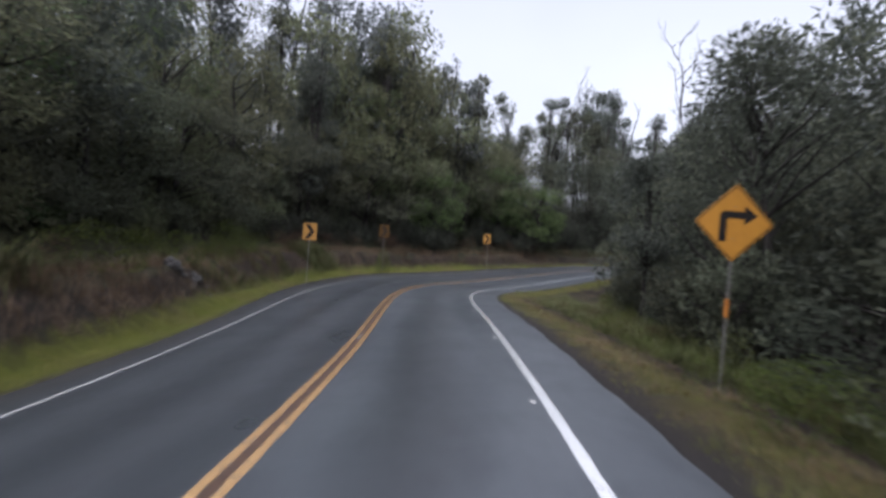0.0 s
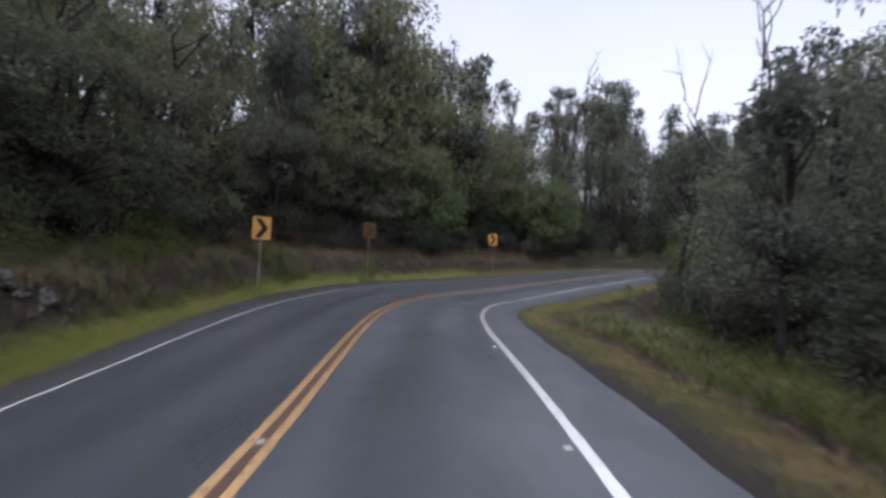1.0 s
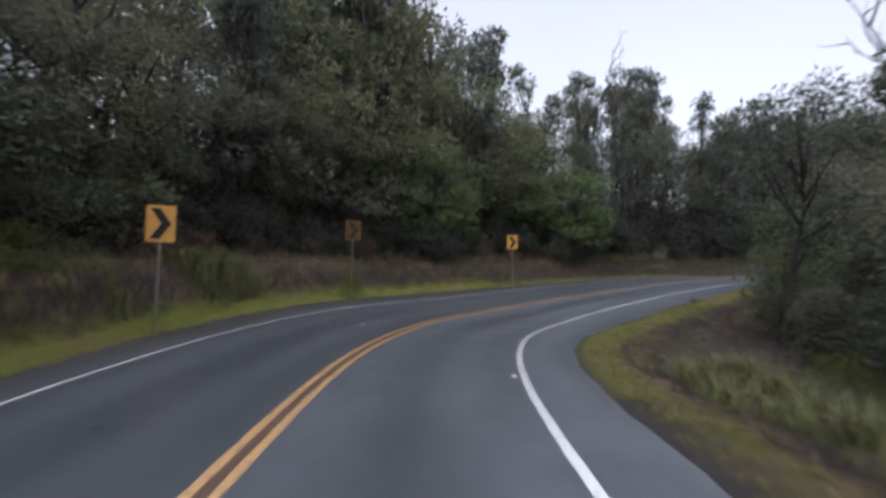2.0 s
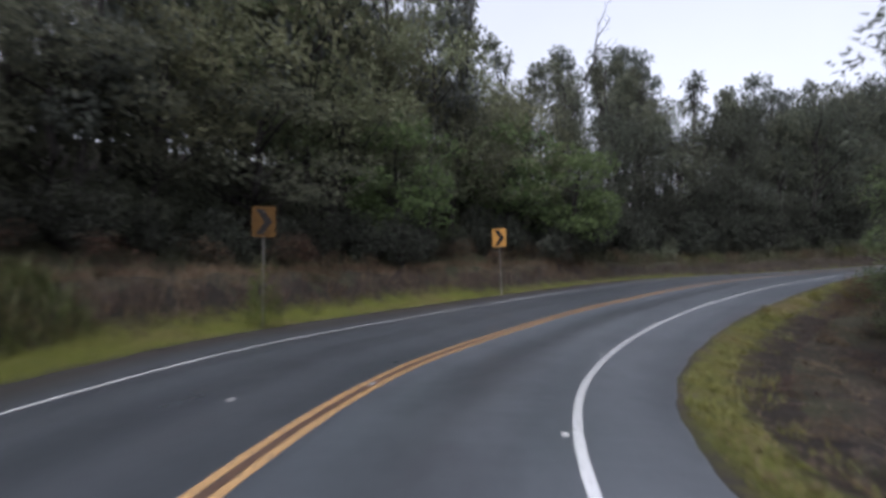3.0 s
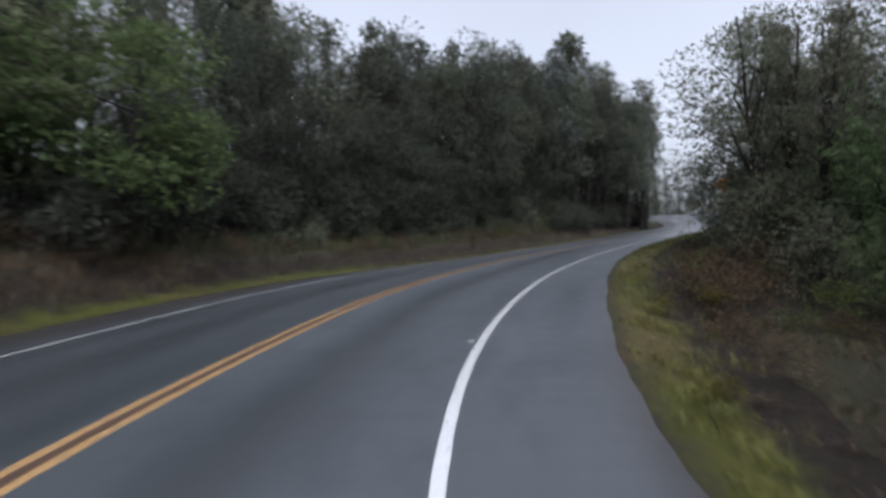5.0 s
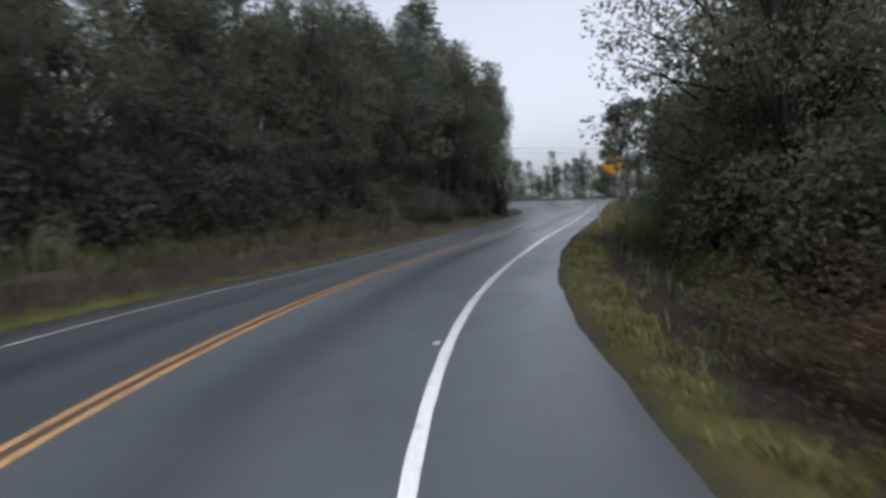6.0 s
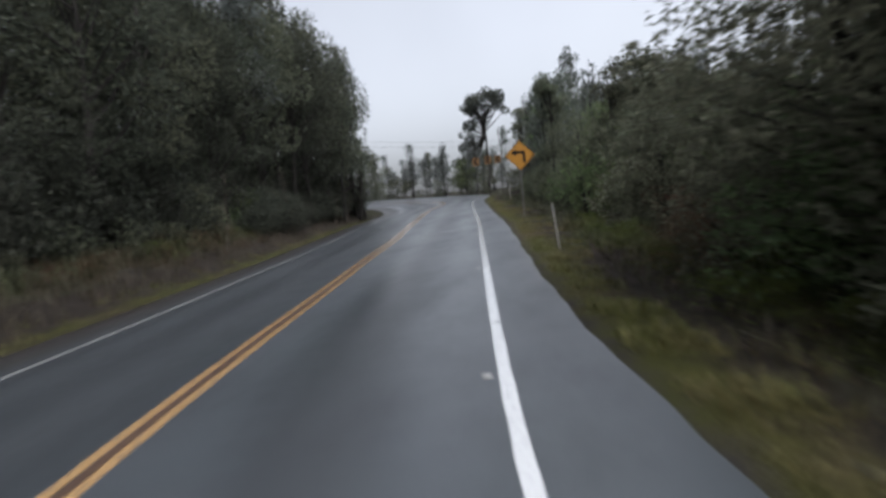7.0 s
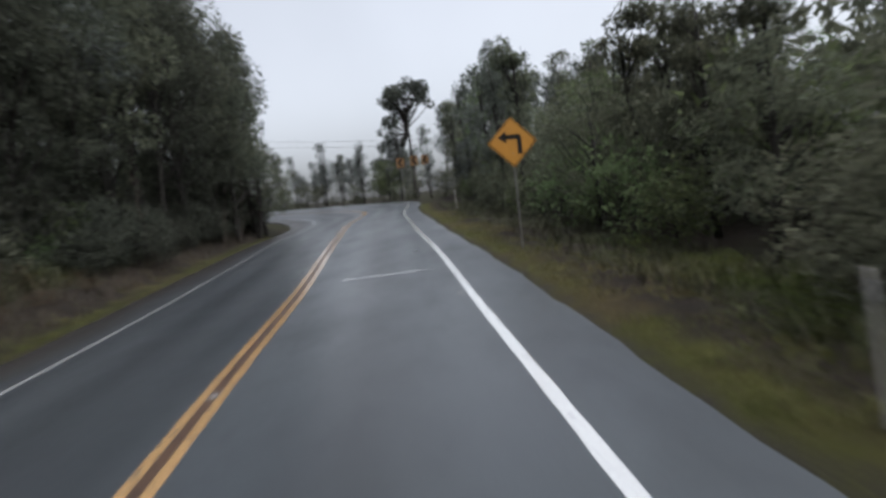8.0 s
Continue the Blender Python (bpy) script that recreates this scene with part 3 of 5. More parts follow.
def delineator(x, y, top, lean, yaw, width=0.038):
    """A slim post; x, y, top is where its head stands."""
    height = (top - ground_at(x, y)) / math.cos(radians(lean))
    off = height * math.sin(radians(lean))
    thing = new("delineator_post")
    fx, fy = x - off * math.cos(radians(yaw)), y - off * math.sin(radians(yaw))
    thing.matrix_world = pose(fx, fy, ground_at(fx, fy), 0, lean, yaw)
    section = rounded([(-width / 2, -0.012), (width / 2, -0.012), (width / 2, 0.012), (-width / 2, 0.012)], 0.008, 2)
    bm = bmesh.new()
    low = [bm.verts.new((x, y, -0.3)) for x, y in section]
    top = [bm.verts.new((x, y, height)) for x, y in section]
    for i in range(len(section)):
        k = (i + 1) % len(section)
        bm.faces.new((low[i], low[k], top[k], top[i]))
    bm.faces.new(top)
    bm.faces.new(low[::-1])
    part("post", bm, POST_WHITE, thing)
    bm = bmesh.new()
    bmesh.ops.create_cube(bm, size=1.0, matrix=Matrix.Translation((0, -0.015, height - 0.12)) @ Matrix.Diagonal((width * 0.8, 0.006, 0.12, 1)))
    part("reflector", bm, LITTER, thing, "pale reflector patch")
    tagged(thing, "slim grey-white roadside delineator post in verge grass", "delineator post", "delineator posts beside the climb")


delineator(27.54, 48.79, 2.18, -5, -70)
delineator(49.58, 55.84, 3.5, -2, -70)

# ---- trees ----
LEAF = np.array([(0, 0, 0), (0.26, 0.45, 0.05), (0, 1, 0), (-0.26, 0.45, 0.05)])
PLAIN_LEAF = np.array([(-0.19, 0.1, 0), (0.23, 0.3, 0.03), (0, 1.2, 0)])


def leaf_cloud(name, centres, radii, counts, sizes, material, rng, flat=0.8, droop=0.0, shell=0.55, blade=LEAF):
    """One mesh of folded leaves, or of plain ones, in clumps: centres (n, 3), radii (n,), counts, leaf sizes (lo, hi)."""
    total = int(sum(counts))
    at = np.repeat(np.asarray(centres, float), counts, axis=0)
    rad = np.repeat(np.asarray(radii, float), counts)
    way = rng.normal(size=(total, 3))
    way /= np.linalg.norm(way, axis=1)[:, None]
    far = rad * (shell + (1 - shell) * rng.random(total) ** 0.7)
    place = at + way * far[:, None] * np.array((1, 1, flat))
    y_axis = way + rng.normal(size=(total, 3)) * 0.75
    y_axis[:, 2] -= droop
    y_axis /= np.linalg.norm(y_axis, axis=1)[:, None]
    z_axis = rng.normal(size=(total, 3)) + np.array((0, 0, 1.1))
    x_axis = np.cross(y_axis, z_axis)
    x_axis /= np.linalg.norm(x_axis, axis=1)[:, None] + 1e-9
    z_axis = np.cross(x_axis, y_axis)
    size = rng.uniform(sizes[0], sizes[1], total)
    verts = place[:, None] + size[:, None, None] * (blade[None, :, 0:1] * x_axis[:, None] + blade[None, :, 1:2] * y_axis[:, None] + blade[None, :, 2:3] * z_axis[:, None] * 3)
    first = np.arange(total)[:, None] * len(blade)
    faces = np.concatenate([first + (0, k, k + 1) for k in range(1, len(blade) - 1)], 1).reshape(-1, 3)
    return mesh_from(name, verts.reshape(-1, 3), faces, material)


def wood(trunk_top, lean, clumps, rng, base=0.16, limb=0.05, sides=6, start=0.35):
    """Trunk and limbs out to the clumps, as verts and faces."""
    n = 7
    path = []
    wob = rng.normal(size=(n, 2)) * 0.055
    for i in range(n):
        f = i / (n - 1)
        path.append(Vector((lean[0] * f + wob[i, 0] * (f > 0), lean[1] * f + wob[i, 1] * (f > 0), -0.5 + (trunk_top + 0.5) * f)))
    pieces = [tube([(p, base * (1.25 if i == 0 else 1) * (1 - 0.72 * i / (n - 1))) for i, p in enumerate(path)], sides)]
    for c in clumps:
        c = Vector(c)
        f = min(0.97, max(start, (c.z / trunk_top) - 0.25 + rng.normal() * 0.06))
        k = min(int(f * (n - 1)), n - 2)
        root = path[k].lerp(path[k + 1], f * (n - 1) - k)
        mid = root.lerp(c, 0.5) + Vector((rng.normal() * 0.15, rng.normal() * 0.15, -0.12))
        pieces.append(tube([(root, limb), (mid, limb * 0.65), (c, limb * 0.2)], 4, False))
    return joined(pieces)


def tree_proto(name, label, category, group, leaf_mesh, wood_mesh):
    thing = new(name)
    part_mesh("trunk", wood_mesh, thing)
    part_mesh("crown", leaf_mesh, thing)
    return tagged(thing, label, category, group)


def round_tree(seed, material, label, dense=1.0, leaf=(0.165, 0.31), low=-0.75, blade=LEAF):
    rng = np.random.default_rng(seed)
    clumps, radii = [], []
    for i in range(34):
        w, q = rng.uniform(0, 2 * math.pi), rng.uniform(low, 1)
        r = math.sqrt(max(0.05, 1 - q * q)) * rng.uniform(0.55, 1.1)
        clumps.append((2.25 * r * math.cos(w), 2.25 * r * math.sin(w), 5.5 + 3.9 * q * rng.uniform(0.85, 1.08)))
        radii.append(rng.uniform(0.55, 1.15))
    counts = [int(dense * (67 + 85 * r)) for r in radii]
    crown = leaf_cloud("crown", clumps, radii, counts, leaf, material, rng, blade=blade)
    v, f = wood(7.5, rng.normal(size=2) * 0.4, clumps[::2], rng, 0.17, 0.055)
    return tree_proto("broadleaf_tree", label, "tree", "roadside trees", crown, mesh_from("trunk", v, f, BARK, True))


def slender_tree(seed, material, label, dense=1.0, leaf=(0.13, 0.26), tufts=0, blade=LEAF):
    """A thin tree; with tufts, its leaves keep to that many separate clumps, most of them high up."""
    rng = np.random.default_rng(seed)
    clumps, radii = [], []
    for i in range(tufts or 27):
        f = rng.uniform(0, 1) ** (0.55 if tufts else 0.8)
        w = rng.uniform(0, 2 * math.pi)
        r = (1.7 - 1.1 * f) * rng.uniform(0.2, 1.0)
        clumps.append((r * math.cos(w), r * math.sin(w), 2.4 + 7.2 * f))
        radii.append(rng.uniform(0.35, 0.8) * (1.1 - 0.35 * f))
    counts = [int(dense * (70 + 100 * r)) for r in radii]
    crown = leaf_cloud("crown", clumps, radii, counts, leaf, material, rng, droop=0.35, blade=blade)
    v, f = wood(9.2, rng.normal(size=2) * 0.5, clumps, rng, 0.13, 0.04)
    return tree_proto("slender_tree", label, "tree", "roadside trees", crown, mesh_from("trunk", v, f, BARK, True))


def umbrella_tree():
    rng = np.random.default_rng(77)
    clumps, radii = [], []
    for i in range(30):
        w, r = rng.uniform(0, 2 * math.pi), 2.3 * math.sqrt(rng.random())
        clumps.append((r * math.cos(w), r * math.sin(w), 9.3 - 0.3 * r * r + rng.normal() * 0.25))
        radii.append(rng.uniform(0.45, 0.75))
    for i in range(22):
        f = i / 21
        clumps.append((rng.normal() * 0.5, 1.2 + 1.8 * f + rng.normal() * 0.35, 7.4 - 6.2 * f + rng.normal() * 0.3))
        radii.append(rng.uniform(0.4, 0.75))
    crown = leaf_cloud("crown", clumps, radii, [110] * len(clumps), (0.16, 0.32), LEAF_GREY, rng, 0.6)
    v, f = wood(8.0, (0.5, 0.2), clumps, rng, 0.2, 0.07, start=0.7)
    return tree_proto("umbrella_tree", "tall tree with spreading domed crown above drooping foliage", "tree", "roadside trees", crown, mesh_from("trunk", v, f, BARK, True))


def dead_tree(seed):
    rng = np.random.default_rng(seed)
    thing = new("dead_tree")

    def limb(root, way, length, radius, depth, pieces):
        rings, p, forks = [(root, radius)], Vector(root), []
        for k in range(5):
            way = (way + Vector(rng.normal(size=3)) * 0.2 + Vector((0, 0, 0.08))).normalized()
            p = p + way * length / 5
            rings.append((p.copy(), radius * (1 - 0.17 * (k + 1))))
            if k > 0:
                side = (way * 0.9 + Vector(rng.normal(size=3)) * 0.6).normalized()
                side.z = abs(side.z)
                forks.append((p.copy(), side, length * rng.uniform(0.3, 0.5), radius * 0.5))
        pieces.append(tube(rings, 5))
        if depth:
            for f in forks:
                limb(*f, depth - 1, pieces)
        return forks
    stem = []
    forks = limb(Vector((0, 0, -0.5)), Vector((0, 0, 1)), 8.5, 0.13, 0, stem)
    part_mesh("trunk", mesh_from("trunk", *joined(stem), DEAD_WOOD, True), thing)
    for f in forks:
        twigs = []
        limb(*f, 2, twigs)
        part_mesh("branch", mesh_from("branch", *joined(twigs), DEAD_WOOD, True), thing)
    return tagged(thing, "bare grey dead tree with twisted leafless branches", "tree", "dead trees")


def bare_sapling(x, y, height, lean):
    """A thin brown dead stem with a few stubs of twigs."""
    rng = np.random.default_rng(int(100 * height))
    thing = new("bare_sapling")
    thing.matrix_world = pose(x, y, ground_at(x, y), lean, 0.4 * lean, 20 * height)
    path = [Vector((0.04 * math.sin(2.1 * k), 0.05 * math.sin(1.3 * k + 1), -0.3 + (height + 0.3) * k / 7)) for k in range(8)]
    part_mesh("stem", mesh_from("stem", *tube([(p, 0.028 - 0.0025 * k) for k, p in enumerate(path)], 6), DEAD_TWIG, True), thing)
    for k in (3, 4, 5, 6):
        way = Vector((rng.normal(), rng.normal(), 0.9)).normalized() * rng.uniform(0.3, 0.7)
        bend = path[k] + way * 0.5 + Vector((0, 0, -0.05))
        part_mesh("twig", mesh_from("twig", *tube([(path[k], 0.014), (bend, 0.01), (path[k] + way, 0.004)], 5), DEAD_TWIG, True), thing)
    tagged(thing, "thin brown leafless sapling leaning at the forest edge", "sapling", "bare saplings at the forest edge")


def shrub(seed, material, label, leaf=(0.12, 0.25), n=17, name="shrub", leaves=43, group="roadside shrubs", blade=LEAF):
    rng = np.random.default_rng(seed)
    clumps, radii = [], []
    for i in range(n):
        w, q = rng.uniform(0, 2 * math.pi), rng.random()
        r = 1.15 * math.sqrt(1 - 0.75 * q * q) * rng.uniform(0.3, 1)
        clumps.append((r * math.cos(w), r * math.sin(w), 0.35 + 1.7 * q))
        radii.append(rng.uniform(0.35, 0.65))
    crown = leaf_cloud("crown", clumps, radii, [leaves] * n, leaf, material, rng, 0.85, blade=blade)
    if name in ("weed_clump", "fern_clump"):
        thing = new(name)
        part_mesh("fronds" if name == "fern_clump" else "leaves", crown, thing)
        return tagged(thing, label, name.split("_")[0], name.replace("_", " ") + "s along the road")
    v, f = wood(1.3, rng.normal(size=2) * 0.2, clumps[::2], rng, 0.06, 0.025, 5, 0.1)
    thing = new(name)
    part_mesh("stem", mesh_from("stem", v, f, BARK, True), thing)
    part_mesh("crown", crown, thing)
    return tagged(thing, label, "shrub", group)


def forget(proto):
    for ob in (*proto.children_recursive, proto):
        bpy.data.objects.remove(ob)


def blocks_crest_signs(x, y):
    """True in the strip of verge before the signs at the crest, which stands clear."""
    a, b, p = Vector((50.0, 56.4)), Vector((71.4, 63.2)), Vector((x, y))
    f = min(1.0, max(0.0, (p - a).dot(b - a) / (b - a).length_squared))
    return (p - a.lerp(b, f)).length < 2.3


def plant(proto, x, y, height, nominal, rng, spread=0.75, sink=0.0, tilt=3.0):
    k = height / nominal
    w = k ** spread * rng.uniform(0.9, 1.15)
    m = pose(x, y, ground_at(x, y) - sink, rng.uniform(-tilt, tilt), rng.uniform(-tilt, tilt), rng.uniform(0, 360)) @ Matrix.Diagonal((w, w, k, 1))
    return copy_thing(proto, m)


# where the trees stand, and how tall: x, y, height
STAND_UPHILL_START = [
    (-11.7, 0.5, 14.2), (-16, 21.5, 16.5), (-11, -4.1, 12.1), (-12.6, 16.3, 13.4), (-11.8, 9.8, 14.3), (-13.1, 5.3, 14.7),
    (-11, 19.2, 15.4),
]
STAND_UPHILL_BEND_A = [
    (-19.2, 35.6, 15), (-16.6, 57.6, 17.9), (-6.3, 50.7, 13.9), (-22.8, 43.8, 12.3), (-7.6, 61.6, 15.1), (-15.6, 69.2, 21.4),
    (-21.2, 26.1, 17.8), (-7.9, 71.2, 18), (-23, 60.5, 18.5), (-15.7, 32.8, 10.5), (1.1, 51.6, 13.4), (-16.9, 46.9, 11.1),
    (-23.2, 50.3, 13.8), (-10.4, 52.1, 17.4), (-13.8, 37.2, 13.6), (-11.5, 25.2, 9.6), (-32.8, 41.9, 19.6), (-12.9, 42.4, 11.8),
    (-8.3, 37.8, 11.3), (-30.2, 49.5, 21), (-11.1, 32.1, 10.5), (0.3, 58.2, 12.1), (3.7, 55.3, 11.2), (-10.2, 57, 15.7),
    (-7.1, 43.8, 13.8), (-12.9, 28.8, 10.9), (6.8, 56.2, 9.9), (-28.6, 57, 16.3), (-28.1, 37.6, 20.4), (-25.9, 31.9, 20.6),
]
STAND_UPHILL_BEND_B = [
    (-3.2, 60.7, 14.5), (-2.2, 48, 12.6), (-14.6, 51.5, 14.1), (-2.6, 54.8, 14.4), (-10.4, 47.1, 14.5), (-17, 40.8, 17.3),
    (-9.2, 78, 20.6), (-14.2, 63.3, 21.1), (-18.3, 29.4, 20.7), (-4.9, 46.2, 12.4),
]
STAND_UPHILL_CLIMB = [
    (8.4, 59.7, 11.7), (11.7, 60.8, 9.6), (15.5, 61.8, 10), (18.2, 63.9, 12.2), (24.1, 64.9, 11.6), (29, 67.2, 12),
    (34.5, 69.7, 14.4), (4.6, 81.7, 13.4), (-0.1, 68.5, 15.7), (6.3, 71.9, 13), (8.9, 85.9, 14.9), (20, 77.7, 15),
    (17.6, 89.5, 18.4), (-0.7, 76, 16.1), (32.2, 85.2, 12.4), (17.5, 69.8, 11.7), (13.7, 74.4, 13.3), (25.2, 82.6, 14.4),
    (28.7, 72.5, 12.4), (15.4, 82, 15), (11.8, 67.4, 10.7), (3.8, 61.7, 12.3), (33.2, 77.4, 14), (26.4, 92.2, 18.8),
    (7.4, 65.5, 12.6), (23.8, 71.2, 10.5), (-2, 82.5, 18.1), (28.3, 76.9, 12.2),
]
STAND_UPHILL_CREST = [
    (40.4, 70.8, 12), (43.5, 72.8, 13.7), (47, 73.2, 14), (50.2, 73.4, 13.7), (32.8, 94.3, 13.2), (37.9, 88.4, 15),
    (39.3, 81, 12.9), (45, 80.3, 15), (38, 76.5, 13.8), (49, 77.5, 15.1),
]
STAND_LOW_START = [
    (8.4, -3.4, 12.5), (7.4, 10.5, 6.3), (11.3, 18, 9.4), (13.7, 1.4, 14.7), (11.9, 12.4, 8.7), (9.5, 4.7, 15.3),
    (10.6, 8.1, 11.4), (8, 0.5, 16.3), (7.4, 17, 5.3), (13.3, -4.7, 15.1), (8.8, 13.9, 6.8), (8.8, 20.7, 4.9),
]
STAND_LOW_BEND = [
    (18, 26.6, 11.4), (17, 22.1, 12), (23.4, 29.9, 13.4), (10.5, 23.5, 5.6), (18.6, 37.9, 10), (11.6, 32.3, 8.3),
    (17.1, 33.5, 8.3), (12.6, 27.1, 7), (13.6, 36.1, 4.6), (14, 30.3, 8.2),
]
STAND_LOW_CLIMB = [
    (30.4, 41, 7.8), (41.9, 46.5, 5.2), (47.2, 42.1, 5.3), (24.6, 37, 14.5), (26.7, 42, 6.3), (34.4, 44.5, 3.9),
    (30, 46.8, 3.2), (42.5, 41.3, 4.6), (45.2, 47.4, 4.4), (33.3, 47.5, 3.3), (42, 49.6, 4.3), (38.1, 49.8, 3.9),
    (37.5, 40.4, 7.3), (21.6, 41.9, 5), (29.4, 36.6, 14.5), (44.7, 37.4, 10.2), (38, 46.1, 4.3), (21.5, 34, 13.2),
]
STAND_LOW_CREST_A = [
    (50.8, 53.6, 6.5), (80.4, 43.9, 11.1), (78.8, 50.5, 10.4), (88, 63.3, 9.4), (62.4, 39.3, 8.1), (77.8, 66.8, 4.6),
    (81, 36.5, 10.4), (51.6, 36.6, 8.5), (52.1, 44.1, 7), (77.2, 59.1, 10.9), (73.7, 32.1, 10.5), (67.6, 53.2, 8.7),
    (91.8, 44.4, 12.3), (86.3, 56.2, 13.2), (55.3, 49, 6.7), (71.8, 51.9, 8.2), (64.4, 32, 10.3), (56.2, 55, 7),
    (49, 49.4, 5.5), (69.3, 36.3, 8.2), (56.6, 43.4, 7.7), (63.8, 55.7, 8.7), (68, 43.8, 9.8), (95.9, 58, 16.4),
    (79.2, 55.4, 12), (72.7, 56.5, 10.4), (71.6, 63.6, 4.5), (61.1, 48.1, 7.4), (46.1, 52.4, 6.1), (72, 46.4, 8.7),
]
STAND_LOW_CREST_B = [
    (89.5, 50, 12.1), (63.6, 51.7, 7.3), (82.1, 66.9, 5.4), (97.1, 51.7, 14.3), (87.2, 37.2, 12.7), (70, 60.1, 7.4),
    (60.1, 55, 8.4), (67.5, 57.8, 8.3), (82.1, 61.7, 9.5), (67.8, 48.5, 9), (72.3, 66.8, 4), (75.4, 39.5, 10.4),
    (52.3, 50.1, 5.7), (58.7, 34.1, 9),
]
STAND_FAR_A = [
    (101.9, 106.5, 21), (87.6, 107.4, 20.3), (100.4, 73.8, 6.3), (109.6, 102.9, 20), (99.2, 85.5, 5.3), (81.5, 98.5, 19.6),
    (110, 87.4, 7.1), (95.5, 70.7, 5.9), (97.7, 102.6, 20.4), (93.4, 79, 5.4), (96.7, 65.3, 10.5), (112.7, 81.6, 6.5),
    (106.9, 110.7, 20.9), (48, 97, 16), (95.6, 94.9, 20.2), (114.4, 93, 6.2), (88.4, 76, 4.6), (51, 93, 15.5),
    (81.2, 92.8, 20), (89.1, 100.5, 20.6), (110.8, 67.4, 14.4), (93.1, 106, 21.3), (87.9, 93.6, 17.7), (103.6, 98.1, 2.9),
    (72.5, 94.4, 21.2), (73.4, 86.5, 12), (80.4, 72.5, 4.2), (74.4, 83.4, 15.5), (86.4, 82.2, 3.6), (81.7, 87.2, 18.8),
]
STAND_FAR_B = [
    (114.9, 71.6, 12.9), (104.5, 79.6, 5.5), (54.5, 82, 14), (114.4, 108.8, 19.8), (89.4, 70.4, 5.4), (103.5, 91.5, 4.3),
    (66.8, 94.1, 21.1), (80.6, 107.2, 21.1), (103.6, 67.4, 11.2), (74.1, 89, 20.7), (81.8, 78.2, 3.5), (107.3, 72.3, 9.4),
    (115, 101.3, 2.9), (92, 85.7, 2.8), (104.7, 85.1, 7.6), (98.9, 79.7, 5.8), (114.6, 63, 20.9),
]

STAND_PLUMES = [
    (8.4, 60.5, 10.6), (15.5, 63, 11.6), (24, 66.7, 11.6), (34.5, 71, 13.1), (6.3, 73, 13.1), (17.6, 90, 18.6), (17.5, 71, 13.1),
    (25.2, 84, 15.1), (28.7, 74, 12.1), (11.8, 69, 12.6), (33.2, 79, 14.1), (20, 79, 15.6), (21.9, 86.9, 18.6), (24.4, 86, 17.6),
    (18.1, 69.1, 13.1), (16.3, 73, 13.1), (22.3, 80.4, 15.6), (20.2, 74.7, 14.1), (30, 70, 12.1), (13, 76, 14.1),
]


def fill_forest(rng, kinds):
    """The forest goes on inside the bend and behind the start."""
    done = []
    for _ in range(900):
        x, y = rng.uniform(-26, 66), rng.uniform(-36, 34)
        u = nearest(x, y)[1]
        inside = x > 17 and 13 < u[0] < 60 and y < 34
        behind = y < -7 and 9 < abs(u[0]) < 26
        if (inside or behind) and all((x - a) ** 2 + (y - b) ** 2 > 26 for a, b in done):
            done.append((x, y))
            plant(rng.choice(kinds), x, y, rng.uniform(8, 11), 9.9, rng)


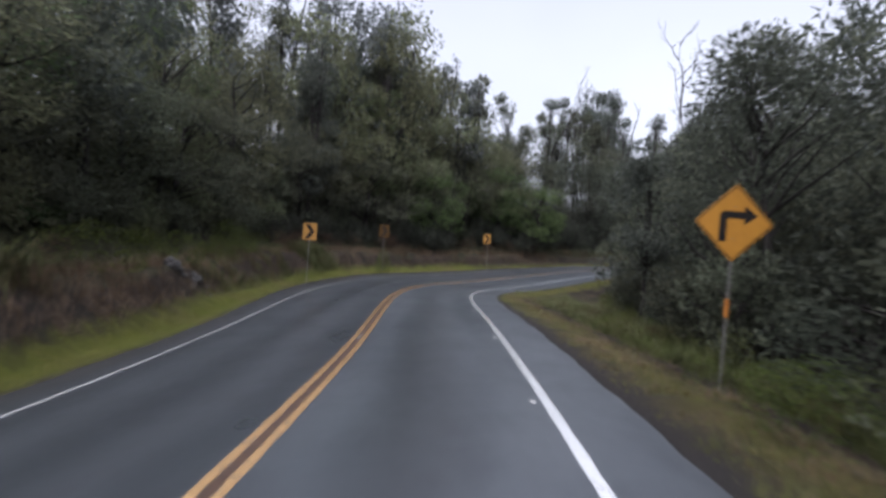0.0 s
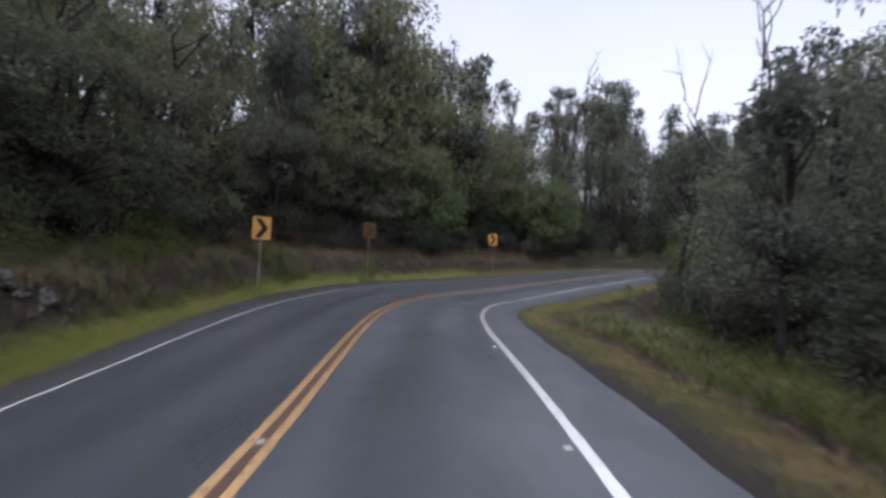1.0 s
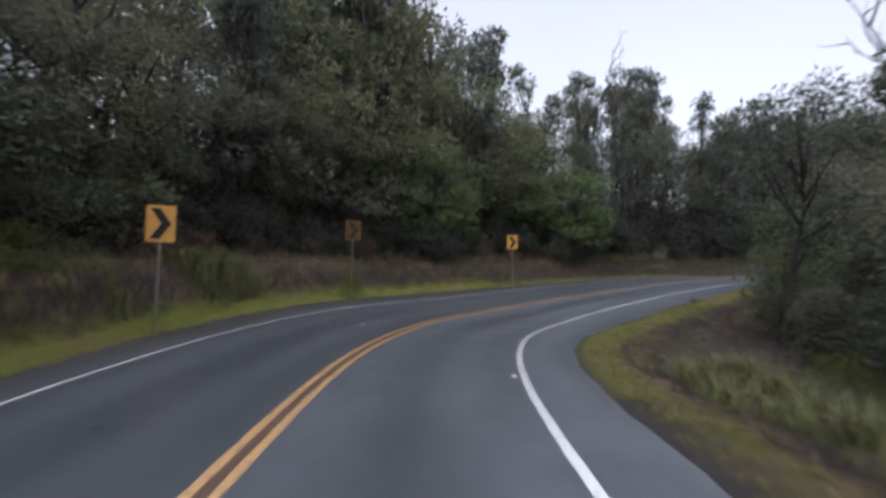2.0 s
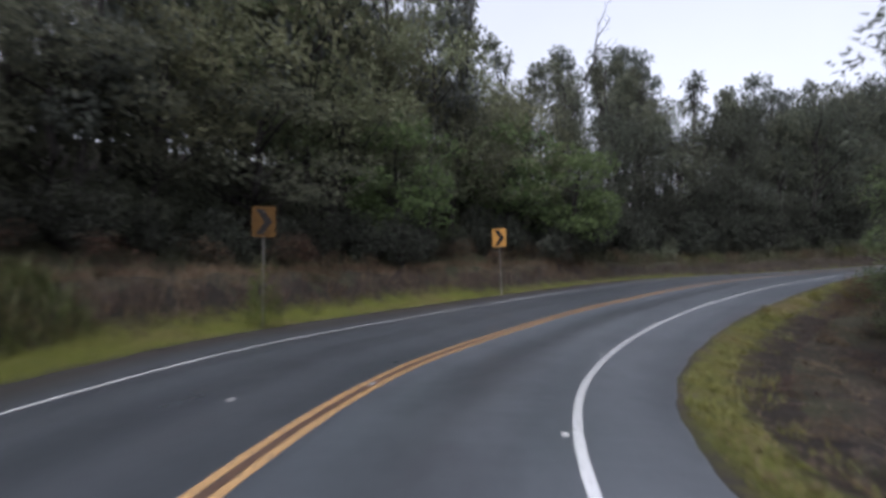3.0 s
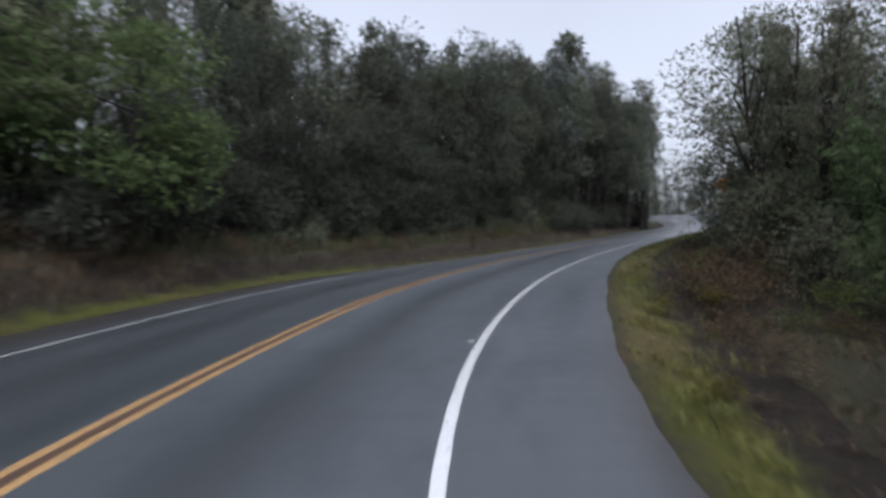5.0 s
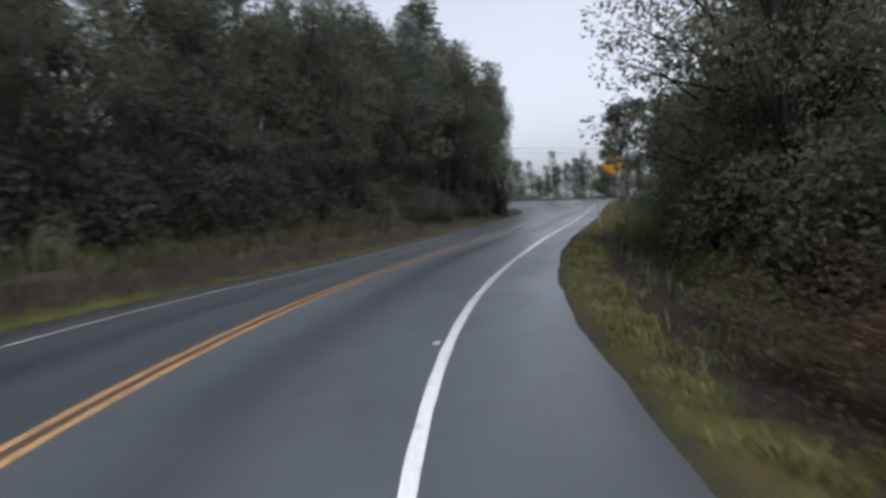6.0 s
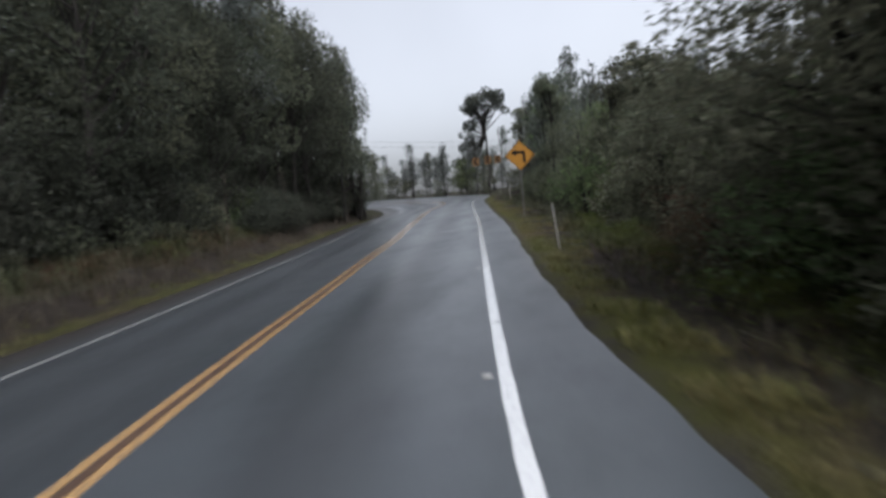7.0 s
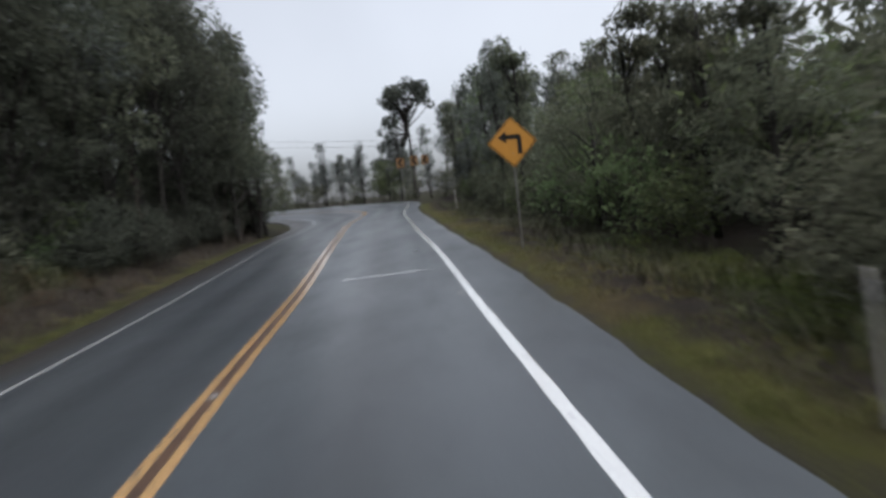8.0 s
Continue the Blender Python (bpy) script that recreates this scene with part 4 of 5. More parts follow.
def build_forest():
    rng = random.Random(11)
    dark, mid, uneven = "dense broadleaf tree with dark green crown in wet forest", "dense broadleaf tree with mid-green crown in wet forest", "dense broadleaf tree with dark uneven crown in wet forest"
    grey, thin, droop = "slender tree with sparse leaf clumps coloured as if in haze", "slender tree with sparse dark leaf clumps", "slender tree with drooping grey-green leaf clumps"
    coarse = (0.25, 0.43)
    hill_broad = [round_tree(81, LEAF_HILL, mid, 1.1, (0.12, 0.23), blade=PLAIN_LEAF), round_tree(82, LEAF_HILL, uneven, 1.1, (0.12, 0.23), blade=PLAIN_LEAF), round_tree(83, LEAF_MID, mid, 1.1, (0.12, 0.23), blade=PLAIN_LEAF)]
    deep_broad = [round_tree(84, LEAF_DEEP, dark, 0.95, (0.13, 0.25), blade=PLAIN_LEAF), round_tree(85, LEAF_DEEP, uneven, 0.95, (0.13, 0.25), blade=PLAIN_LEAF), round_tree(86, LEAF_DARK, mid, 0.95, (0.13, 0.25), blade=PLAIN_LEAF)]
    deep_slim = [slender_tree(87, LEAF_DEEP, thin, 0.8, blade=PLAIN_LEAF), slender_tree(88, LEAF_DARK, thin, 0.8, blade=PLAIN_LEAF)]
    near_broad = [round_tree(21, LEAF_DARK, dark, 1.1, (0.12, 0.23), blade=PLAIN_LEAF), round_tree(22, LEAF_MID, mid, 1.1, (0.12, 0.23), blade=PLAIN_LEAF), round_tree(23, LEAF_DARK, uneven, 1.1, (0.12, 0.23), blade=PLAIN_LEAF)]
    near_slim = [slender_tree(31, LEAF_DARK, thin), slender_tree(32, LEAF_DARK, thin), slender_tree(33, LEAF_GREY, droop)]
    far_broad = [round_tree(24, LEAF_DARK, dark, 0.36, coarse, blade=PLAIN_LEAF), round_tree(25, LEAF_MID, mid, 0.36, coarse, blade=PLAIN_LEAF), round_tree(26, LEAF_GREY, uneven, 0.36, coarse, blade=PLAIN_LEAF)]
    # far crowns: haze is in the leaf colour of the palest ones
    far_slim = [slender_tree(34, LEAF_HAZE, grey, 0.5, (0.2, 0.36), 19, blade=PLAIN_LEAF), slender_tree(35, LEAF_GREY, thin, 0.5, (0.2, 0.36), 17, blade=PLAIN_LEAF), slender_tree(36, LEAF_HAZE, droop, 0.5, (0.2, 0.36), 21, blade=PLAIN_LEAF), slender_tree(30, LEAF_DARK, thin, 0.5, (0.2, 0.36), 23, blade=PLAIN_LEAF)]
    # paled leaves and thin crowns give these tall trees their mist
    misty = [round_tree(103, LEAF_HAZE, "tall tree with a haze-paled loose see-through crown", 0.42), round_tree(104, LEAF_HILL, "tall dull green tree with a loose see-through crown", 0.42)]
    edge = [slender_tree(97, LEAF_EDGE, "slender tree with small grey-green leaves at the verge", 1.5, (0.075, 0.15)), slender_tree(98, LEAF_EDGE, "slender tree with small dull green leaves at the verge", 1.5, (0.075, 0.15)),
            round_tree(95, LEAF_EDGE, "leafy small-leaved tree crowding the verge", 1.25, (0.085, 0.17), -0.9), round_tree(96, LEAF_EDGE, "leafy grey-green tree crowding the verge", 1.25, (0.085, 0.17), -0.9)]
    uphill = STAND_UPHILL_START + STAND_UPHILL_BEND_A + STAND_UPHILL_BEND_B + STAND_UPHILL_CLIMB + STAND_UPHILL_CREST
    low = STAND_LOW_START + STAND_LOW_BEND + STAND_LOW_CLIMB + STAND_LOW_CREST_A + STAND_LOW_CREST_B
    far = STAND_FAR_A + STAND_FAR_B
    for stand, slim_share in ((uphill, 0.3), (low, 0.35), (far, 0.92)):
        for x, y, h in stand:
            j, u = nearest(x, y)
            close = abs(u[0]) < 15 and S[j[0]] < 90
            broad, slim = (near_broad, near_slim) if close else (far_broad, far_slim)
            if u[0] < 0 and S[j[0]] < 52 and abs(u[0]) < 20:
                broad = hill_broad
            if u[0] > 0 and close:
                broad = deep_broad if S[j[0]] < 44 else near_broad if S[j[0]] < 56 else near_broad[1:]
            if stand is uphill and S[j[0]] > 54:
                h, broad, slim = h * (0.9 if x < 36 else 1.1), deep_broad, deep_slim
            if stand is low and close and 47 < S[j[0]] < 62:
                broad, slim = edge[2:], edge[:2]
            lean = rng.random() < slim_share and not (stand is uphill and S[j[0]] > 76)
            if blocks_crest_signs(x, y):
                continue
            plant(rng.choice(slim if lean else broad), x, y, h * (1.08 if lean else 0.82 if abs(u[0]) > 15 and S[j[0]] > 38 else 1.0), 9.9, rng)
    over = [round_tree(27, LEAF_DARK, "spreading broadleaf tree overhanging the cut bank", 1.1, (0.11, 0.21), -0.62, PLAIN_LEAF), round_tree(28, LEAF_DARK, "spreading dark broadleaf tree overhanging the cut bank", 1.1, (0.11, 0.21), -0.62, PLAIN_LEAF),
            round_tree(29, LEAF_HILL, "leaning broadleaf tree draped over the cut bank", 1.1, (0.11, 0.21), -0.7, PLAIN_LEAF)]
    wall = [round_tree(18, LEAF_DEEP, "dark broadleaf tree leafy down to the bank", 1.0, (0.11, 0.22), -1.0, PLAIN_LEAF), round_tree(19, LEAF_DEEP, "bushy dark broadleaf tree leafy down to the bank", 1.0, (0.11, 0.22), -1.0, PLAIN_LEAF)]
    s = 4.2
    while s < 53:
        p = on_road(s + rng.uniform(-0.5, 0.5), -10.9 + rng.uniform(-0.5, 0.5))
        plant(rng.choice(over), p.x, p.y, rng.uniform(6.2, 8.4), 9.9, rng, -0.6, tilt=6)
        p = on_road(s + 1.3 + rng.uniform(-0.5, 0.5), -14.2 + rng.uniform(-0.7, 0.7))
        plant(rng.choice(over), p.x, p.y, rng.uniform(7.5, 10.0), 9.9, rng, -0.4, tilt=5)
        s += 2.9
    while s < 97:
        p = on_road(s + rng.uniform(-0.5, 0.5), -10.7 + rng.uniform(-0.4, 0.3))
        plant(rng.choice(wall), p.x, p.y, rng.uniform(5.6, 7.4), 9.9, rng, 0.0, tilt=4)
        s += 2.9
    for proto in over + wall:
        forget(proto)
    proto = round_tree(51, LEAF_BRIGHT, "broadleaf tree with fresh bright green leaves above the bank", 1.0, (0.16, 0.3))
    for x, y, h in ((9.2, 54.2, 7.0), (0.0, 47.4, 7.0), (5.4, 54.8, 8.0)):
        plant(proto, x, y, h, 9.9, rng, 0.1)
    forget(proto)
    # skyline trees in haze-coloured leaves
    skyline = [slender_tree(37, LEAF_HAZE, grey, 0.4, (0.2, 0.34), blade=PLAIN_LEAF), slender_tree(38, LEAF_HAZE, droop, 0.4, (0.2, 0.34), blade=PLAIN_LEAF)]
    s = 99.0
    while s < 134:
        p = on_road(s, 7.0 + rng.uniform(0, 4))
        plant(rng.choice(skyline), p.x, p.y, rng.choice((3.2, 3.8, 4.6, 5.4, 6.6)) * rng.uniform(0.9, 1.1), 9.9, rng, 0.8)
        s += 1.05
    for proto in skyline:
        forget(proto)
    for x, y, h in ((24.0, 44.8, 6.2), (25.4, 43.8, 6.4), (28.6, 43.6, 6.4), (21.8, 43.0, 6.0), (20.2, 41.8, 5.8), (22.6, 41.0, 6.2)):
        plant(rng.choice(edge[:2]), x, y, h, 9.9, rng, 1.0, tilt=7)
    filler = [round_tree(91, LEAF_DARK, dark, 0.16, (0.4, 0.65), blade=PLAIN_LEAF), round_tree(92, LEAF_DARK, uneven, 0.16, (0.4, 0.65), blade=PLAIN_LEAF)]
    for x, y, h in ((-2.6, 49.2, 15.5), (-5.4, 48.0, 16.5), (-7.4, 45.4, 15.5), (-4.2, 51.8, 17.0), (-8.8, 40.2, 14.0)):
        plant(near_slim[0 if h > 15.8 else 2], x, y, h, 9.9, rng, 0.9)
    for s in (58.5, 62.5, 66.0, 70.5, 74.5, 78.5):
        p = on_road(s, -12.0 + rng.uniform(-0.5, 0.5))
        plant(rng.choice(deep_broad), p.x, p.y, rng.uniform(11.0, 12.6) - (2.0 if s < 70 else 0.0), 9.9, rng, 0.6)
    own = random.Random(77)
    for s, u, h in ((80.5, -11.2, 11.6), (83.0, -12.6, 13.0), (85.5, -11.0, 11.6), (88.0, -12.4, 12.6), (90.5, -10.8, 11.0), (72.0, -15.0, 11.5), (79.0, -15.0, 12.5)):
        p = on_road(s, u)
        plant(own.choice(deep_broad), p.x, p.y, h, 9.9, own, 0.6)
    for x, y, h in ((44.0, 69.0, 12.6), (47.3, 69.6, 12.8), (49.9, 70.4, 13.2), (52.0, 70.9, 14.8), (54.2, 71.6, 14.6), (56.6, 70.6, 13.6), (58.4, 73.2, 12.0), (33.0, 66.2, 13.2), (36.0, 68.2, 13.8), (29.8, 64.5, 12.2), (39.2, 69.2, 14.2), (53.0, 69.4, 9.0)):
        plant(own.choice(deep_broad), x, y, h, 9.9, own, 0.2)
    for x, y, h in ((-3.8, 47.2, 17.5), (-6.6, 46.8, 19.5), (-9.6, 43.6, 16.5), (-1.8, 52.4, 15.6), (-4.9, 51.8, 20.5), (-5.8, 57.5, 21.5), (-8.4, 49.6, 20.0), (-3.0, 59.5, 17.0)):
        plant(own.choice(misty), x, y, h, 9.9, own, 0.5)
    for x, y, h in ((2.0, 60.5, 9.5), (0.4, 56.0, 9.0)):
        plant(own.choice(hill_broad), x, y, h, 9.9, own, 0.4)
    plant(edge[3], 23.7, 44.5, 6.5, 9.9, own, 0.5)
    plant(edge[2], 24.6, 44.4, 5.8, 9.9, own, 0.2)
    plant(edge[3], 27.4, 43.0, 6.2, 9.9, own, 0.3)
    plant(edge[3], 29.6, 42.4, 8.6, 9.9, own, 0.3)
    plant(edge[2], 22.6, 43.2, 6.6, 9.9, own, 0.2)
    for x, y, h in ((40.2, 48.6, 5.8), (43.0, 47.6, 6.4), (37.0, 47.6, 5.0), (46.0, 46.2, 7.2), (34.4, 47.2, 4.8)):
        plant(near_slim[own.choice((0, 2))], x, y, h, 9.9, own, 0.6)
    for x, y, h in ((20.8, 43.0, 6.2), (23.4, 42.4, 6.2), (25.6, 42.6, 6.0), (27.6, 41.2, 6.5)):
        plant(own.choice(edge[:2]), x, y, h, 9.9, own, 1.0)
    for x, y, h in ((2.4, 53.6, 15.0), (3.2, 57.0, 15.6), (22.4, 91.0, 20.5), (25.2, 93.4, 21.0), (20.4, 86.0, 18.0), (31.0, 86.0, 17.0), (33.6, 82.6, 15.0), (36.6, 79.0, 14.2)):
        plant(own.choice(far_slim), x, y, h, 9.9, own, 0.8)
    plume = [slender_tree(101, LEAF_GREY, "tall thin tree with separate leaf plumes above the canopy", 0.75, (0.15, 0.28), 16, PLAIN_LEAF), slender_tree(102, LEAF_DARK, "tall thin dark tree with plumes of leaves above the canopy", 0.75, (0.15, 0.28), 14, PLAIN_LEAF)]
    for x, y, h in STAND_PLUMES:
        plant(own.choice(plume), x, y, h * own.uniform(1.0, 1.13), 9.9, own, 0.6)
    for proto in plume:
        forget(proto)
    for x, y, h in ((46.8, 70.1, 17.0), (51.3, 74.1, 19.0), (44.1, 68.8, 15.5)):
        plant(own.choice(far_slim), x, y, h, 9.9, own, 0.8)
    for s, u, h in ((83.5, -9.8, 11.0), (87.0, -9.6, 11.4)):
        p = on_road(s, u)
        plant(own.choice(deep_broad), p.x, p.y, h, 9.9, own, 0.2)
    tufted = slender_tree(99, LEAF_GREY, "half-bare slender tree with grey-green leaf tufts", 1.0, (0.1, 0.2), 20)
    for x, y, h in ((11.8, 24.4, 9.4), (13.0, 25.0, 9.0), (12.4, 25.8, 8.2), (14.2, 25.4, 9.6)):
        plant(tufted, x, y, h, 9.9, own, 0.6)
    forget(tufted)
    for x, y, h, out in ((23.4, 44.4, 5.3, 15), (21.8, 43.8, 5.0, 13)):
        copy_thing(edge[0], pose(x, y, ground_at(x, y), -out, -0.4 * out, 40 * h) @ Matrix.Diagonal((0.6, 0.6, h / 9.9, 1)))
    for x, y, h in ((55.4, 69.6, 6.0), (57.2, 70.2, 5.6), (58.8, 72.4, 6.0), (60.0, 75.0, 6.0), (51.4, 69.4, 6.4), (48.4, 69.0, 6.0)):
        plant(own.choice(deep_broad), x, y, h, 9.9, own, 0.3)
    for s in np.arange(21.0, 50.0, 2.4):
        p = on_road(float(s), -17.6 + own.uniform(-1.2, 1.2))
        plant(own.choice(filler), p.x, p.y, own.uniform(7.0, 9.0), 9.9, own, 0.2)
    fill_forest(rng, filler)
    for proto in misty + edge + filler + hill_broad + deep_broad + deep_slim + near_broad + near_slim + far_broad + far_slim:
        forget(proto)
    proto = umbrella_tree()
    copy_thing(proto, pose(77.0, 65.7, ground_at(77.0, 65.7)) @ Matrix.Diagonal((1.05, 1.05, 1.16, 1)))
    forget(proto)
    proto = dead_tree(5)
    copy_thing(proto, pose(10.3, 23.8, ground_at(10.3, 23.8), 0, 0, 177) @ Matrix.Diagonal((0.9, 0.9, 1.12, 1)))
    forget(proto)
    for seed, x, y, h in ((6, -5.5, 66, 15), (7, 13.0, 75, 14.5)):
        proto = dead_tree(seed)
        plant(proto, x, y, h, 8.5, rng)
        forget(proto)


def build_shrubs():
    rng = random.Random(12)
    dark = [shrub(41, LEAF_DARK, "dense dark green shrub at forest edge", (0.11, 0.22), leaves=54, blade=PLAIN_LEAF), shrub(42, LEAF_MID, "dense mid-green shrub at forest edge", (0.11, 0.22), leaves=54, blade=PLAIN_LEAF),
            shrub(43, LEAF_DARK, "loose dark green shrub at forest edge", (0.11, 0.22), leaves=54, blade=PLAIN_LEAF), shrub(44, LEAF_DARK, "low loose dark shrub at forest edge", (0.11, 0.22), leaves=54, blade=PLAIN_LEAF)]
    s = 4.8
    while s < 112:
        for u, lo, hi in ((-11.4, 2.4, 4.0),) if s > 50 else ((-10.2, 1.2, 2.2), (-11.6, 2.0, 3.0)):
            p = on_road(s + rng.uniform(-0.8, 0.8), u + rng.uniform(-0.7, 0.5))
            plant(rng.choice(dark), p.x, p.y, rng.uniform(lo, hi), 2.4, rng, 0.9)
        if s > 54 and rng.random() < 0.5:
            p = on_road(s + rng.uniform(-0.8, 0.8), -8.4 + rng.uniform(-0.3, 0.3))
            plant(rng.choice(dark), p.x, p.y, rng.uniform(0.8, 1.6), 2.4, rng, 0.75)
        s += 2.2
    fine = [shrub(47, LEAF_EDGE, "dense small-leaved grey-green shrub beside the verge", (0.075, 0.16), 18, leaves=84), shrub(48, LEAF_MID, "bushy small-leaved mid-green shrub beside the verge", (0.075, 0.16), 18, leaves=84)]
    shady = [shrub(52, LEAF_DEEP, "dense small-leaved blackish shrub beside the verge", (0.08, 0.17), 20, leaves=76), shrub(53, LEAF_DARK, "bushy small-leaved dark shrub beside the verge", (0.08, 0.17), 20, leaves=76), shrub(54, LEAF_DEEP, "spreading dark shrub beside the verge", (0.09, 0.19), 20, leaves=72)]
    for s in np.arange(79.0, 95.0, 1.7):
        p = on_road(float(s), -9.3 + rng.uniform(-0.4, 0.4))
        plant(rng.choice(dark), p.x, p.y, rng.uniform(1.6, 2.8), 2.4, rng, 0.8)
    for s in np.arange(55.0, 79.0, 2.6):
        p = on_road(float(s), -9.0 + rng.uniform(-0.5, 0.3))
        plant(rng.choice(dark), p.x, p.y, rng.uniform(0.9, 1.7), 2.4, rng, 0.8)
    inside = [shrub(45, LEAF_DARK, "tall dark understorey shrub under the forest trees", (0.16, 0.3), 14, "understorey_bush", group="understorey bushes", blade=PLAIN_LEAF), shrub(46, LEAF_DARK, "tall loose understorey shrub under the forest trees", (0.16, 0.3), 14, "understorey_bush", group="understorey bushes", blade=PLAIN_LEAF)]
    s = 6.8
    while s < 108:
        for u, lo, hi in ((-12.6, 3.4, 4.6), (-15.6, 4.2, 5.8)) if s < 54 else ((-13.0, 3.4, 4.6),):
            p = on_road(s + rng.uniform(-1, 1), u + rng.uniform(-1.0, 1.0))
            plant(rng.choice(inside), p.x, p.y, rng.uniform(lo, hi), 2.4, rng, 0.75)
        s += 2.7
    s = -4.0
    while s < 108:
        inner = float(np.interp(s, [4, 12, 16, 20, 24, 32, 40, 48, 56, 60, 68, 75, 100], [6.2, 6.6, 7.6, 8.7, 9.4, 9.8, 9.2, 8.6, 7.2, 6.4, 6.4, 6.6, 6.6]))
        for du, lo, hi in ((0.4, 1.5, 2.4), (2.4, 2.4, 4.0), (4.8, 2.8, 4.6)):
            p = on_road(s + rng.uniform(-0.8, 0.8), inner + du + rng.uniform(-0.3, 0.6))
            if du > 3 and abs(nearest(p.x, p.y)[1][0]) < inner + 2:
                continue
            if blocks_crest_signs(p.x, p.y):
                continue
            plant(rng.choice(inside if du > 4 else shady if s < 40 else fine if 40 < s < 72 else dark), p.x, p.y, rng.uniform(lo, hi), 2.4, rng, 0.9)
        s += 2.2
    for k in range(26):
        p = on_road(98 + 1.4 * k, 7.5 + rng.uniform(0, 3))
        plant(rng.choice(inside), p.x, p.y, rng.uniform(1.7, 3.0), 2.4, rng, 0.8)
    own = random.Random(19)
    # bushes with shade in their colour, filling the dark hollow under the crowns
    skirt = [shrub(49, LEAF_SHADE, "leafy shrub in shade-darkened colour closing the forest edge", (0.12, 0.24), 24, "forest_edge_bush", 60, "bushes along the forest edge", PLAIN_LEAF), shrub(50, LEAF_SHADE, "tall leafy shrub in shade-darkened colour closing the forest edge", (0.12, 0.24), 26, "forest_edge_bush", 60, "bushes along the forest edge", PLAIN_LEAF)]
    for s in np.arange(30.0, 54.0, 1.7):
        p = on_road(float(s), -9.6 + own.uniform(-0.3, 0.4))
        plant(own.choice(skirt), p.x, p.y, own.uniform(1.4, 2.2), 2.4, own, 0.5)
    brow = [shrub(55, LEAF_DARK, "dense dark green bush on the brow of the bank", (0.11, 0.22), 24, "forest_edge_bush", 60, "bushes along the forest edge", PLAIN_LEAF), shrub(56, LEAF_HILL, "dense dull green bush on the brow of the bank", (0.11, 0.22), 24, "forest_edge_bush", 60, "bushes along the forest edge", PLAIN_LEAF)]
    for s in np.arange(11.0, 31.0, 1.8):
        p = on_road(float(s), -9.9 + own.uniform(-0.4, 0.3))
        plant(own.choice(brow), p.x, p.y, own.uniform(2.0, 2.9), 2.4, own, 0.6)
        p = on_road(float(s) + 0.9, -11.6 + own.uniform(-0.4, 0.4))
        plant(own.choice(brow), p.x, p.y, own.uniform(3.4, 4.6), 2.4, own, 0.4)
    for proto in brow:
        forget(proto)
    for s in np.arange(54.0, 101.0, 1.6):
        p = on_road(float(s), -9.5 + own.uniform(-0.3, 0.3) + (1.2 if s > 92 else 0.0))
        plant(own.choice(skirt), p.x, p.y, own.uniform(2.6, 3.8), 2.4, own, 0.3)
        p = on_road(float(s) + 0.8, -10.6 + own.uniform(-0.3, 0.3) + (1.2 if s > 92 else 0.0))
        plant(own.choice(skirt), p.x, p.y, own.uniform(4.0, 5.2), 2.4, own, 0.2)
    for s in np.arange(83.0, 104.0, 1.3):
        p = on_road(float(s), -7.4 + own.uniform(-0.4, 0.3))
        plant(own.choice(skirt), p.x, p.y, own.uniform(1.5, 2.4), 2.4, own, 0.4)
    for x, y, h in ((24.0, 44.8, 2.4), (25.6, 45.2, 2.2), (22.2, 43.6, 2.4), (20.4, 42.6, 2.2)):
        plant(own.choice(fine), x, y, h, 2.4, own, 0.4)
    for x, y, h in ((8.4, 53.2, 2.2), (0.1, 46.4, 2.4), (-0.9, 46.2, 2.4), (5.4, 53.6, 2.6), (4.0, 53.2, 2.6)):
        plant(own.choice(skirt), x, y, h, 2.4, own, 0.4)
    for proto in dark + inside + skirt + fine + shady:
        forget(proto)
    clump = [shrub(71, LEAF_WEED, "low bushy green weed clump in verge grass", (0.05, 0.11), 14, "weed_clump", 56), shrub(72, LEAF_WEED, "loose green weed clump in verge grass", (0.05, 0.11), 11, "weed_clump", 56)]
    for k in range(30):
        s = 3 + 0.85 * k + rng.uniform(-0.4, 0.4)
        inner = float(np.interp(s, [4, 12, 16, 20, 24, 32], [6.2, 6.6, 7.6, 8.7, 9.4, 9.8]))
        p = on_road(s, inner - rng.uniform(0.1, 1.2))
        plant(rng.choice(clump), p.x, p.y, rng.uniform(0.45, 0.95), 2.4, rng, 0.7)
    for k in range(9):
        p = on_road(20 + 0.75 * k + rng.uniform(-0.3, 0.3), -6.6 - rng.uniform(0, 1.6))
        plant(rng.choice(clump), p.x, p.y, rng.uniform(0.5, 1.1), 2.4, rng, 0.7)
    for x, y, h in ((-2.75, 36.6, 1.15), (-3.0, 36.9, 0.9), (-2.5, 36.85, 0.7), (-4.8, 26.1, 0.8)):
        plant(rng.choice(clump), x, y, h, 2.4, rng, 1.2)
    for x, y, h in ((-2.66, 36.45, 1.7), (-2.5, 36.6, 1.2), (-2.95, 36.6, 1.3)):
        plant(clump[0], x, y, h, 2.4, rng, 2.6)
    for proto in clump:
        forget(proto)
    fern = [shrub(73, LEAF_DEAD, "withered brown fern clump on the bank", (0.06, 0.15), 13, "fern_clump", 46), shrub(74, LEAF_DEAD, "sprawling dead brown fern clump on the bank", (0.06, 0.15), 10, "fern_clump", 46)]
    own = random.Random(23)
